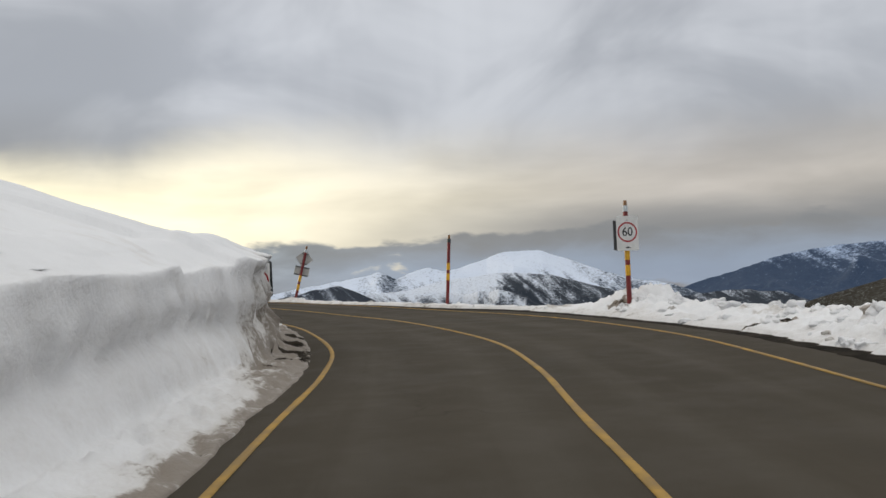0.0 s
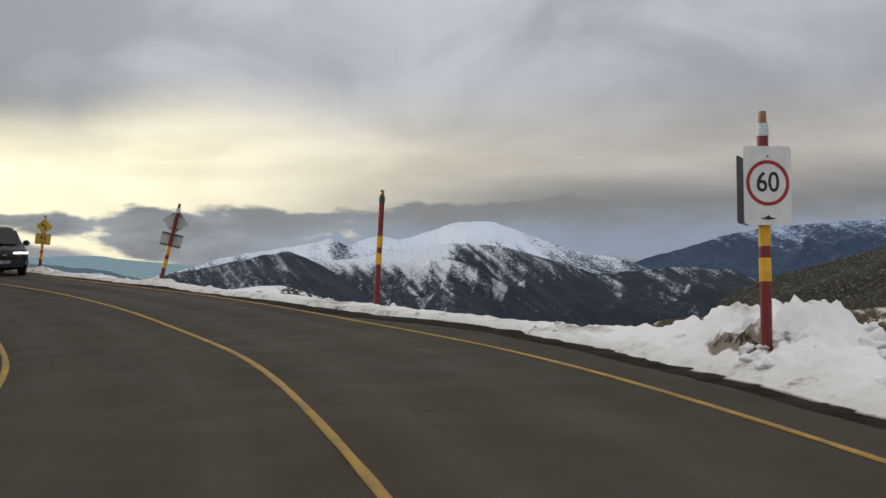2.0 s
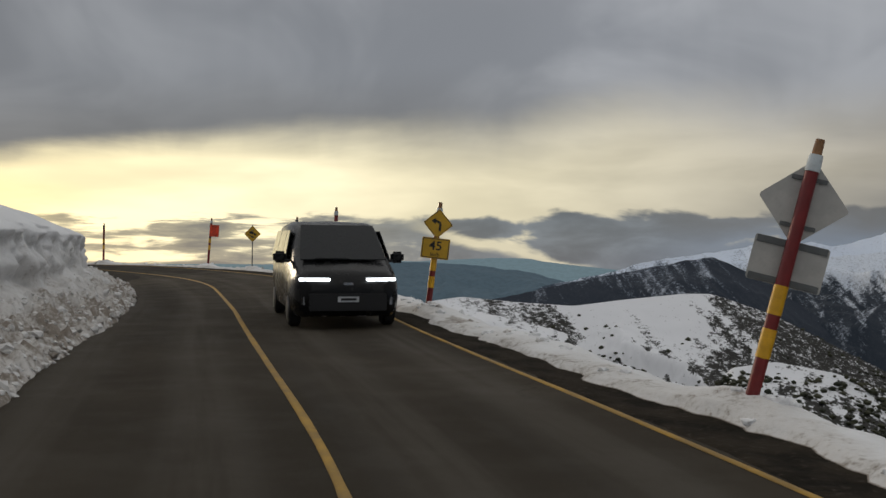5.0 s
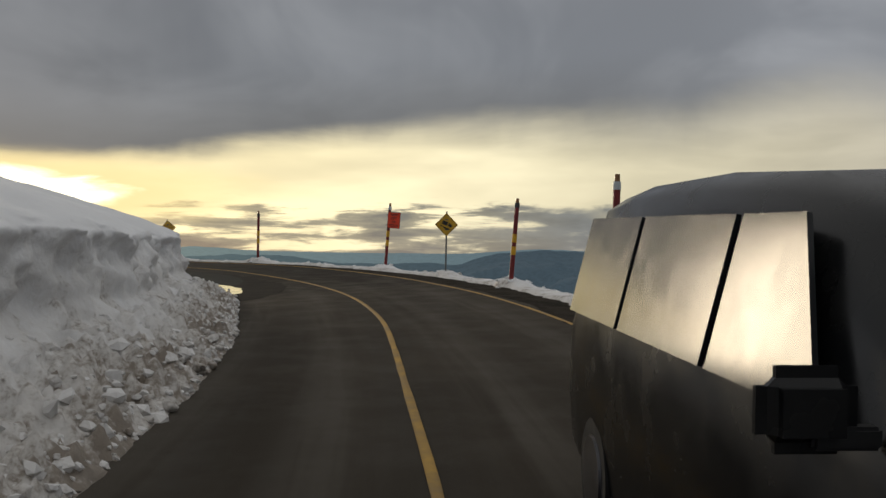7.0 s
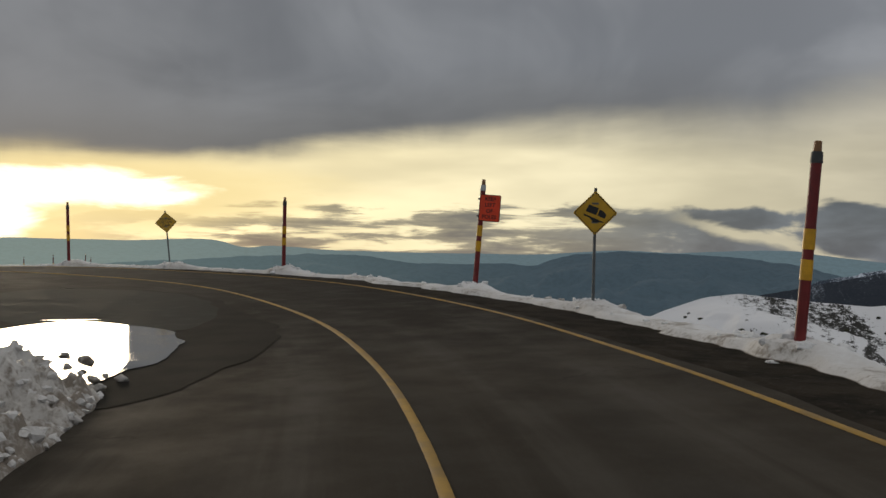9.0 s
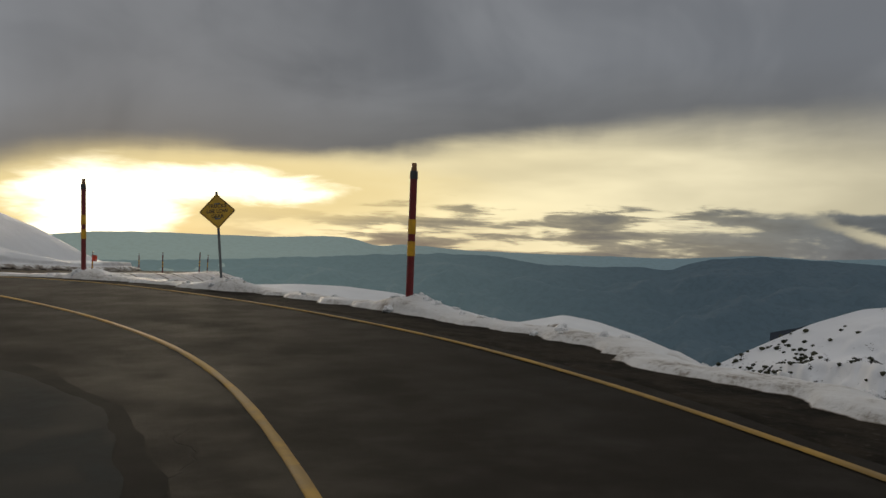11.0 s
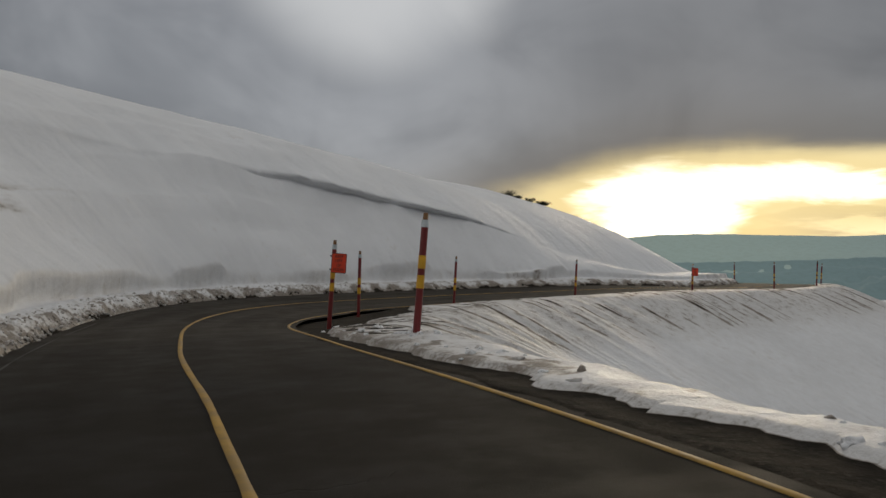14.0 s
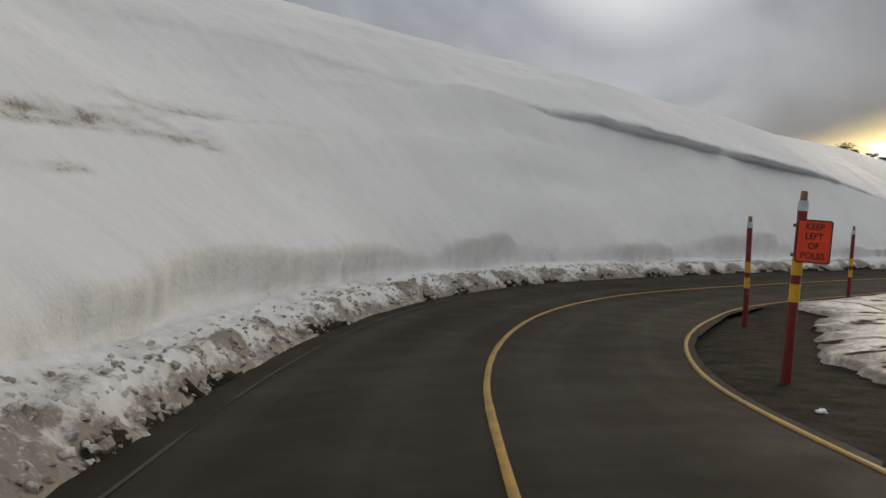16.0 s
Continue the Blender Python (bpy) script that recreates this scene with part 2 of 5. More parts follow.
def asphalt_material(name):
    """Worn asphalt; its uv map holds metres across and along the road."""
    m, k, b, p = material(name, 0.8, 0.0, 0.06)
    uv = k.put("ShaderNodeUVMap", uv_map="lane").outputs[0]
    across, on, _ = k.split(uv)
    wide = k.noise(p, 0.16, 4.0, 0.55)
    mid = k.noise(p, 1.1, 5.0, 0.6)
    tiny = k.noise(p, 60.0, 3.0, 0.7)
    drawn = k.noise(k.join(k.math("MULTIPLY", across, 2.2), k.math("MULTIPLY", on, 0.06), 0.0), 1.0, 5.0, 0.6)
    c = k.mix(k.ramp(wide, 0.35, 0.65), (0.0345, 0.0282, 0.0204), (0.0535, 0.0442, 0.0326))
    c = k.mix(k.ramp(drawn, 0.42, 0.70, 0.0, 0.40), c, (0.052, 0.047, 0.040))
    c = k.mix(k.ramp(mid, 0.5, 0.75, 0.0, 0.35), c, (0.048, 0.043, 0.036))
    # wheel paths, polished paler
    for at in (-2.35, -0.85, 0.85, 2.3):
        d = k.math("ABSOLUTE", k.math("SUBTRACT", across, at))
        f = k.math("MULTIPLY", k.ramp(d, 0.05, 0.60, 0.50, 0.0), k.ramp(drawn, 0.3, 0.6))
        c = k.mix(f, c, (0.090, 0.080, 0.066))
    c = k.mix(k.ramp(tiny, 0.55, 0.72, 0.0, 0.4), c, (0.085, 0.078, 0.068))
    # The asphalt is darker from about 130 m on, paler before 100 m.
    dark_stretch = k.math("MULTIPLY", k.ramp(k.math("ADD", on, k.math("MULTIPLY", k.math("SUBTRACT", mid, 0.5), 22.0)), 124.0, 142.0), k.ramp(on, 168.0, 188.0, 1.0, 0.42))
    c = k.mix(k.math("MULTIPLY", dark_stretch, 0.85), c, (0.0125, 0.0105, 0.0082))
    pale_stretch = k.ramp(k.math("ADD", on, k.math("MULTIPLY", k.math("SUBTRACT", mid, 0.5), 10.0)), 66.0, 100.0, 0.5, 0.0)
    c = k.mix(pale_stretch, c, (0.078, 0.067, 0.050))
    # hair cracks
    crack = k.put("ShaderNodeTexVoronoi", {"Vector": k.vec("ADD", p, k.vec("SCALE", k.put("ShaderNodeTexNoise", {"Vector": p, "Scale": 0.8, "Detail": 4.0}).outputs[1], scale=2.0)), "Scale": 0.17}, feature="DISTANCE_TO_EDGE").outputs["Distance"]
    line = k.math("MULTIPLY", k.ramp(crack, 0.0, 0.0035, 1.0, 0.0), k.ramp(wide, 0.48, 0.56))
    c = k.mix(k.math("MULTIPLY", line, 0.35), c, (0.008, 0.007, 0.006))
    k.set(b.inputs["Base Color"], c)
    k.set(b.inputs["Roughness"], k.ramp(mid, 0.3, 0.7, 0.72, 0.92))
    bump(k, b, k.math("SUBTRACT", tiny, line), 0.6, 0.006)
    return m


def range_material(name, snow, wood, line, spread, glow=(0, 0, 0), patch=0.004, trees=0.03, relief_cover=0.6, least=0.0, most=0.97, soft=0.2, sunward_haze=None, bare=None, gully=None):
    """Mountainside: bare snow above, trees standing thicker lower down and on one side of every spur, which also paints
    in the shading of the relief.
    bare: a treeless shoulder between two bearings, above a height; gully: spacing, slant and strength of the runs of
    snow between the trees.
    line, spread: the height of half cover and how far it takes to change; least, most: bounds of the cover."""
    m, k, b, p = material(name, 0.85, 0.0, 0.1)
    z = k.split(p)[2]
    slow = k.noise(p, patch, 5.0, 0.6, 0.6)
    fast = k.noise(p, trees, 4.0, 0.7)
    fine = k.noise(p, trees * 3.7, 2.0, 0.6)
    # Cover by slope direction: trees, and shading of the spurs put into the colour.
    left_facing = k.vec("DOT_PRODUCT", k.put("ShaderNodeNewGeometry").outputs["Normal"], (-0.95, 0.1, 0.0))
    cover = k.math("SUBTRACT", 0.5, k.math("DIVIDE", k.math("SUBTRACT", z, line), spread))
    cover = k.math("SUBTRACT", cover, k.math("MULTIPLY", k.math("SUBTRACT", slow, 0.5), 1.5))
    cover = k.math("SUBTRACT", cover, k.math("MULTIPLY", left_facing, relief_cover))
    if gully:
        x, y, _ = k.split(p)
        runs = k.noise(k.join(k.math("DIVIDE", k.math("ADD", x, k.math("MULTIPLY", z, gully[1])), gully[0]), k.math("DIVIDE", z, gully[0] * 4.5), 2.0), 1.0, 5.0, 0.58, 0.35)
        cover = k.math("SUBTRACT", cover, k.math("MULTIPLY", k.math("SUBTRACT", runs, 0.5), gully[2]))
    if bare:
        x, y, _ = k.split(p)
        turn = k.math("MULTIPLY", k.math("ARCTAN2", k.math("MULTIPLY", k.math("ADD", x, 5.0), -1.0), k.math("SUBTRACT", y, 35.0)), 57.2958)
        turn = k.math("ADD", turn, k.math("MULTIPLY", k.math("SUBTRACT", slow, 0.5), 9.0))
        shoulder = k.math("MULTIPLY", k.ramp(turn, bare[0] - 2.5, bare[0] + 1.0), k.ramp(turn, bare[1] - 1.0, bare[1] + 2.5, 1.0, 0.0))
        cover = k.math("SUBTRACT", cover, k.math("MULTIPLY", shoulder, k.ramp(z, bare[2] - 60.0, bare[2], 0.0, 0.62)))
    cover = k.math("MINIMUM", k.math("MAXIMUM", cover, least), most)
    stand = k.math("ADD", k.math("MULTIPLY", k.math("SUBTRACT", fast, 0.5), 1.9), k.math("MULTIPLY", k.math("SUBTRACT", fine, 0.5), 1.3))
    gone = k.math("SUBTRACT", k.math("ADD", stand, 0.5), cover)
    bark = k.mix(k.ramp(fine, 0.4, 0.65), wood, tuple(v * 0.55 for v in wood))
    c = k.mix(k.ramp(gone, -soft, soft), bark, snow)
    k.set(b.inputs["Base Color"], c)
    # Distance haze is put into the surface as glow, paler towards the sun.
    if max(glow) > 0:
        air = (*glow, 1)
        if sunward_haze:
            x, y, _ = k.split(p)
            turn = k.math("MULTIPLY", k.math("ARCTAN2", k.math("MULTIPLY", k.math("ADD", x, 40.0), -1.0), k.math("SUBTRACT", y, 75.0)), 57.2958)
            air = k.mix(k.ramp(turn, 26.0, 64.0), glow, sunward_haze)
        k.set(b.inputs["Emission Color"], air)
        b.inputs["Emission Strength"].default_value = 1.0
    return m


SNOW = snow_material("snow")
ASPHALT = asphalt_material("asphalt")
YELLOW_LINE = plain("yellow_road_paint", (0.42, 0.25, 0.045), 0.75, 0.0, 2.0, 0.45)
WORN_LINE = plain("worn_road_paint", (0.046, 0.040, 0.030), 0.8, 0.0, 3.0, 0.6)
MAROON = plain("maroon_pole_paint", (0.20, 0.018, 0.018), 0.45)
YELLOW = plain("yellow_pole_paint", (0.78, 0.42, 0.02), 0.4)
PALE = plain("pale_plastic", (0.62, 0.68, 0.70), 0.4)
CHARCOAL = plain("charcoal_plastic", (0.05, 0.055, 0.055), 0.5)
REFLECTOR = plain("amber_reflector", (0.30, 0.15, 0.06), 0.25)
WHITE_FACE = plain("white_sign_face", (0.74, 0.74, 0.72), 0.4, vary=0.12)
YELLOW_FACE = plain("yellow_sign_face", (0.62, 0.36, 0.02), 0.4, vary=0.15)
ORANGE_FACE = plain("orange_red_sign_face", (0.85, 0.07, 0.02), 0.4, vary=0.12)
BLACK_INK = plain("black_sign_ink", (0.015, 0.015, 0.015), 0.5)
RED_INK = plain("red_sign_ink", (0.40, 0.015, 0.02), 0.5)
ALUMINIUM = plain("bare_aluminium", (0.52, 0.51, 0.48), 0.5, 0.6, 4.0, 0.2)
GALVANISED = plain("galvanised_steel", (0.16, 0.17, 0.17), 0.5, 0.5)


# ------------------------------------------------------------------ helpers for meshes
def hash2(i, j, seed):
    v = np.sin(i * 127.1 + j * 311.7 + seed * 74.7) * 43758.5453
    return v - np.floor(v)


def value_noise(x, y, seed=0):
    i, j = np.floor(x), np.floor(y)
    u, v = x - i, y - j
    u, v = u * u * u * (u * (u * 6 - 15) + 10), v * v * v * (v * (v * 6 - 15) + 10)
    a, b = hash2(i, j, seed), hash2(i + 1, j, seed)
    c, d = hash2(i, j + 1, seed), hash2(i + 1, j + 1, seed)
    return a + (b - a) * u + (c - a) * v + (a - b - c + d) * u * v


def fbm(x, y, octaves=5, gain=0.5, seed=0, ridged=False):
    out, amp, tot = 0.0, 1.0, 0.0
    for o in range(octaves):
        n = value_noise(x * 2.03 ** o + 17.3 * o, y * 2.03 ** o - 9.1 * o, seed + o)
        if ridged:
            n = 1 - np.abs(2 * n - 1)
        out, tot, amp = out + n * amp, tot + amp, amp * gain
    return out / tot


def cells(x, y, seed=0):
    """Distance to the nearest of scattered points: lumps."""
    best = np.full(np.shape(x), 9.0)
    ci, cj = np.floor(x), np.floor(y)
    for a in (-1, 0, 1):
        for b in (-1, 0, 1):
            px, py = ci + a + hash2(ci + a, cj + b, seed), cj + b + hash2(ci + a, cj + b, seed + 5)
            best = np.minimum(best, np.hypot(x - px, y - py))
    return best


def ease(v, lo, hi):
    t = np.clip((np.asarray(v, float) - lo) / (hi - lo), 0, 1)
    return t * t * (3 - 2 * t)


def sheet(name, pts, mats, grit_shade=None, smooth=True, uv=None):
    """A mesh object from a grid of points (rows, columns, 3)."""
    r, c, _ = pts.shape
    ids = np.arange(r * c).reshape(r, c)
    q = np.stack([ids[:-1, :-1], ids[:-1, 1:], ids[1:, 1:], ids[1:, :-1]], -1).reshape(-1, 4)
    me = bpy.data.meshes.new(name)
    me.vertices.add(r * c)
    me.vertices.foreach_set("co", pts.reshape(-1).astype(np.float32))
    me.loops.add(q.size)
    me.loops.foreach_set("vertex_index", q.reshape(-1).astype(np.int32))
    me.polygons.add(len(q))
    me.polygons.foreach_set("loop_start", (np.arange(len(q)) * 4).astype(np.int32))
    me.polygons.foreach_set("loop_total", np.full(len(q), 4, np.int32))
    me.polygons.foreach_set("use_smooth", np.full(len(q), smooth))
    for m in mats:
        me.materials.append(m)
    if grit_shade is not None:
        me.attributes.new("grit_shade", "FLOAT", "POINT").data.foreach_set("value", np.clip(grit_shade, 0, 2).reshape(-1).astype(np.float32))
    me.update(calc_edges=True)
    if uv is not None:
        me.uv_layers.new(name="lane").data.foreach_set("uv", uv.reshape(-1, 2)[q.reshape(-1)].reshape(-1).astype(np.float32))
    me.validate()
    return new(name, me)


def part(name, bm, mat, parent=None, label="", at=None, smooth=False):
    me = bpy.data.meshes.new(name)
    bmesh.ops.recalc_face_normals(bm, faces=bm.faces)
    bm.to_mesh(me)
    bm.free()
    for m in (mat if isinstance(mat, (list, tuple)) else [mat]):
        me.materials.append(m)
    if smooth:
        me.polygons.foreach_set("use_smooth", [True] * len(me.polygons))
        me.set_sharp_from_angle(angle=radians(40))
    ob = new(name, me)
    if parent is not None:
        ob.parent = parent
    if at is not None:
        ob.matrix_local = at
    return tagged(ob, label)


def tube(r0, r1, z0, z1, sides=16, bevel=0.0):
    bm = bmesh.new()
    bmesh.ops.create_cone(bm, cap_ends=True, segments=sides, radius1=r0, radius2=r1, depth=z1 - z0,
                          matrix=Matrix.Translation((0, 0, (z0 + z1) / 2)))
    if bevel:
        rims = [e for e in bm.edges if abs(e.verts[0].co.z - e.verts[1].co.z) < 1e-6]
        bmesh.ops.bevel(bm, geom=rims, offset=bevel, segments=2, affect="EDGES")
    return bm


def box(x0, x1, y0, y1, z0, z1, bevel=0.0, segments=2):
    bm = bmesh.new()
    bmesh.ops.create_cube(bm, size=1, matrix=Matrix.Translation(((x0 + x1) / 2, (y0 + y1) / 2, (z0 + z1) / 2))
                          @ Matrix.Diagonal((x1 - x0, y1 - y0, z1 - z0, 1)))
    if bevel:
        bmesh.ops.bevel(bm, geom=bm.edges[:], offset=bevel, segments=segments, affect="EDGES")
    return bm


def plate(outline, y0, y1):
    """A flat plate in the xz plane, from its outline, between y0 and y1."""
    bm = bmesh.new()
    f = bm.faces.new([bm.verts.new((x, y0, z)) for x, z in outline])
    out = bmesh.ops.extrude_face_region(bm, geom=[f])
    bmesh.ops.translate(bm, verts=[v for v in out["geom"] if isinstance(v, bmesh.types.BMVert)], vec=(0, y1 - y0, 0))
    return bm


def rounded(w, h, r, turn=0.0, steps=5):
    """Outline of a rectangle with rounded corners, turned by degrees."""
    pts = []
    for cx, cz, a0 in ((w / 2 - r, h / 2 - r, 0), (-w / 2 + r, h / 2 - r, 90), (-w / 2 + r, -h / 2 + r, 180), (w / 2 - r, -h / 2 + r, 270)):
        for i in range(steps + 1):
            a = radians(a0 + 90 * i / steps)
            pts.append((cx + r * math.cos(a), cz + r * math.sin(a)))
    c, s = math.cos(radians(turn)), math.sin(radians(turn))
    return [(x * c - z * s, x * s + z * c) for x, z in pts]


def ring_plate(outer, inner, y0, y1):
    """The border between two outlines of as many points."""
    bm = bmesh.new()
    rows = [[bm.verts.new((x, y, z)) for x, z in o] for o, y in ((outer, y0), (inner, y0), (inner, y1), (outer, y1))]
    n = len(outer)
    for a in range(4):
        for i in range(n):
            bm.faces.new((rows[a][i], rows[a][(i + 1) % n], rows[(a + 1) % 4][(i + 1) % n], rows[(a + 1) % 4][i]))
    return bm


def lettering(name, text, size, mat, parent, at, extrude=0.002, squeeze=1.0):
    """Text in the xz plane that faces -y, centred, as a mesh."""
    cu = bpy.data.curves.new(name, "FONT")
    cu.body, cu.size, cu.extrude, cu.align_x, cu.align_y = text, size, extrude, "CENTER", "CENTER"
    cu.offset = size * 0.012
    tmp = new(name, cu)
    me = bpy.data.meshes.new_from_object(tmp.evaluated_get(bpy.context.evaluated_depsgraph_get()))
    bpy.data.objects.remove(tmp)
    me.materials.clear()
    me.materials.append(mat)
    ob = new(name, me)
    ob.parent = parent
    ob.matrix_local = at @ pose(0, 0, 0, 90) @ Matrix.Diagonal((squeeze, 1, 1, 1))
    return ob


# ------------------------------------------------------------------ the road's line
# plan of the yellow centre line, and its level with the cross fall to the right, metre by metre
PLAN = [(1.57, -46.4), (1.51, -23.2), (1.51, -5.8), (1.51, 4.64), (1.33, 9.86), (1.23, 13.92), (0.91, 18.02), (0.07, 22.3),
        (-1.36, 27.54), (-3.36, 32.14), (-6.23, 37.68), (-9.34, 42.84), (-14.96, 50.58), (-22.31, 60.60), (-27.49, 66.82),
        (-33.18, 72.73), (-38.3, 76.93), (-46.0, 80.93), (-53.59, 82.94), (-60.32, 83.46), (-68.44, 83.11), (-77.02, 82.48),
        (-86.42, 82.15), (-92.0, 82.7), (-96.6, 83.65), (-100.2, 84.85), (-104.4, 86.8), (-108.2, 89.4), (-111.9, 92.9), (-116.5, 98.1), (-121.2, 103.9),
        (-128.3, 114.8), (-136.2, 127.0), (-144.0, 136.5), (-155.0, 143.5)]
LEVEL = [(-1.5, 0.0), (-0.75, 0.0), (-0.18, 0.0), (0.2, 0.0), (0.35, 0.0), (0.43, 0.0), (0.51, 0.0), (0.6, 0.0), (0.70, 0.0),
         (0.81, 0.0), (1.0, -0.005), (1.16, -0.01), (1.42, 0.0), (1.68, 0.025), (1.84, 0.045), (1.95, 0.055), (2.05, 0.055),
         (2.23, 0.05), (2.3, 0.045), (2.3, 0.05), (2.15, 0.043), (1.81, 0.032), (1.29, 0.02), (1.11, -0.01), (0.97, -0.03), (0.86, -0.04), (0.73, -0.045), (0.6, -0.045),
         (0.50, -0.045), (0.40, -0.04), (0.28, -0.03), (0.15, -0.02), (-0.27, 0.0), (-0.42, 0.0), (-0.78, 0.0)]
# offsets of the edge lines, and of the foot of the snow on the left: (along, offset)
RIGHT_LINE = [(0, 3.2), (58, 3.2), (63, 3.48), (68, 3.58), (71, 3.62), (76, 3.42), (84, 3.26), (92, 3.1), (97, 3.0), (104, 2.98), (116, 3.22), (126, 3.25), (132, 3.15), (140, 3.35), (150, 3.3),
              (158, 3.15), (164, 3.08), (168, 2.92), (172, 2.80), (178, 2.80), (184, 2.9), (190, 3.15), (194, 3.4), (198, 3.65), (206, 3.55), (230, 3.3), (330, 3.3)]
# bare verge between the right edge line and the snow, and the height of the heaps on it: (along, metres)
VERGE = [(0, 1.3), (61, 1.3), (65, 1.25), (69, 1.05), (72, 1.2), (76, 1.65), (78, 1.65), (80, 1.1), (82, 0.75), (85, 0.75), (88, 0.62), (91, 0.6), (93, 0.82), (95, 0.76), (99, 0.66), (104, 0.58),
         (112, 0.55), (114, 0.46), (116, 0.55), (119, 0.72), (121, 0.98), (123, 1.25), (128, 1.5), (138, 1.42), (141, 1.35), (144, 1.15), (146, 1.4), (149, 1.62), (152, 1.42), (155, 1.45),
         (157, 1.05), (160, 0.95), (164, 1.02), (167, 0.85), (170, 0.74), (173, 0.62), (176, 0.45), (180, 0.4), (192, 0.5), (206, 0.7), (230, 0.6), (330, 0.6)]
HEAPS = [(0, 0.8), (54, 0.66), (58, 0.44), (61, 0.22), (64, 0.08), (67, 0.04), (70.5, 0.06), (71.5, 0.32), (72.6, 0.28), (73.6, 0.10), (75, 0.05), (80, 0.03), (330, 0.0)]
# snow poles: (foot, top, where the yellow bands begin, cap)
POLES = [((4.90, 25.90, 1.05), (4.94, 26.02, 3.70), 0.50, "pale"), ((0.08, 37.59, 1.06), (0.26, 37.71, 3.60), 0.57, "dark"),
         ((-7.38, 47.63, 1.17), (-6.69, 47.73, 3.90), 0.476, "pale"), ((-14.88, 57.44, 1.60), (-14.62, 57.55, 4.01), 0.475, "pale"),
         ((-22.34, 67.06, 2.14), (-22.23, 66.98, 4.54), 0.652, "pale"), ((-28.97, 75.59, 2.39), (-28.81, 75.65, 4.68), 0.55, "dark"),
         ((-39.41, 83.92, 2.65), (-39.23, 83.97, 5.12), 0.534, "pale"), ((-49.90, 87.43, 2.60), (-49.85, 87.40, 5.08), 0.598, "dark"),
         ((-63.46, 87.81, 2.65), (-63.60, 87.79, 5.19), 0.604, "dark"), ((-76.05, 86.62, 2.08), (-76.12, 86.79, 4.33), 0.66, "pale"),
         ((-87.61, 86.41, 1.45), (-87.54, 86.54, 3.77), 0.617, "pale"), ((-98.09, 88.79, 0.86), (-98.01, 88.82, 3.30), 0.55, "pale"),
         ((-108.99, 95.47, 0.36), (-108.92, 95.56, 2.89), 0.55, "pale"), ((-117.47, 105.54, 0.16), (-117.44, 105.62, 2.57), 0.55, "pale"),
         ((-124.55, 117.44, 0.05), (-124.53, 117.45, 2.14), 0.55, "pale"), ((-133.0, 129.5, -0.25), (-133.05, 129.5, 2.1), 0.58, "pale"),
         ((-139.5, 138.0, -0.35), (-139.4, 138.0, 2.1), 0.58, "dark"), ((-149.0, 145.0, -0.75), (-149.0, 145.1, 1.6), 0.58, "pale"),
         ((-156.5, 139.3, -0.6), (-156.6, 139.3, 1.5), 0.58, "pale")]
CENTRE_LINE = [(0, -0.2), (53, -0.2), (56, -0.08), (61, 0.03), (67, 0.05), (70, 0.0), (76, -0.06), (84, 0.04), (88, -0.03), (92, 0.05), (97, 0.02), (107, -0.04), (114, -0.13),
               (118, 0.02), (122, 0.12), (128, 0.12), (134, 0.0), (140, 0.0), (146, 0.09), (150, 0.07), (154, -0.05), (160, 0.02), (163, 0.03), (168, 0.02), (174, -0.03), (178, 0.06), (181, 0.18), (186, 0.18), (192, 0.06), (198, 0.0), (330, 0.0)]
LEFT_LINE = [(0, -3.25), (52, -3.2), (56, -3.05), (60, -3.02), (65, -3.05), (70, -3.0), (80, -2.95), (100, -3.0), (174, -3.0), (184, -2.9), (196, -2.9), (206, -3.0), (330, -3.4)]
LEFT_SNOW = [(0, -3.5), (50, -3.48), (53, -3.46), (56, -3.34), (60, -3.34), (66, -3.36), (72, -3.25), (80, -3.05), (88, -2.85), (97, -2.75), (101, -2.55), (105, -2.38), (112, -2.38), (117, -2.48), (125, -2.75),
             (130, -2.8), (160, -3.1), (173, -2.95), (180, -3.0), (184, -3.05), (190, -3.1), (196, -3.15), (204, -3.2), (216, -3.4), (230, -3.8), (330, -4.0)]


def knots(table, at):
    x, y = np.array(table, float).T
    return np.interp(at, x, y)



def road_samples(step=0.5):
    ctrl = np.array([(*p, *l) for p, l in zip(PLAN, LEVEL)])
    ctrl = np.vstack([2 * ctrl[0] - ctrl[1], ctrl, 2 * ctrl[-1] - ctrl[-2]])
    out = []
    for i in range(1, len(ctrl) - 2):
        p0, p1, p2, p3 = ctrl[i - 1:i + 3]
        d0, d1, d2 = (np.hypot(*(b - a)[:2]) ** 0.5 for a, b in ((p0, p1), (p1, p2), (p2, p3)))
        m1 = d1 * ((p1 - p0) / d0 - (p2 - p0) / (d0 + d1) + (p2 - p1) / d1)
        m2 = d1 * ((p2 - p1) / d1 - (p3 - p1) / (d1 + d2) + (p3 - p2) / d2)
        for t in np.arange(0, 1, 0.02):
            out.append((2 * p1 - 2 * p2 + m1 + m2) * t ** 3 + (-3 * p1 + 3 * p2 - 2 * m1 - m2) * t * t + m1 * t + p1)
    out = np.array(out)
    s = np.concatenate([[0], np.cumsum(np.hypot(*np.diff(out[:, :2], axis=0).T))])
    at = np.arange(0, s[-1], step)
    r = np.stack([np.interp(at, s, out[:, i]) for i in range(4)], 1)
    d = np.gradient(r[:, :2], axis=0)
    d /= np.linalg.norm(d, axis=1)[:, None]
    return at, r, np.stack([d[:, 1], -d[:, 0]], 1)


ROAD_S, ROAD, ROAD_SIDE = road_samples()


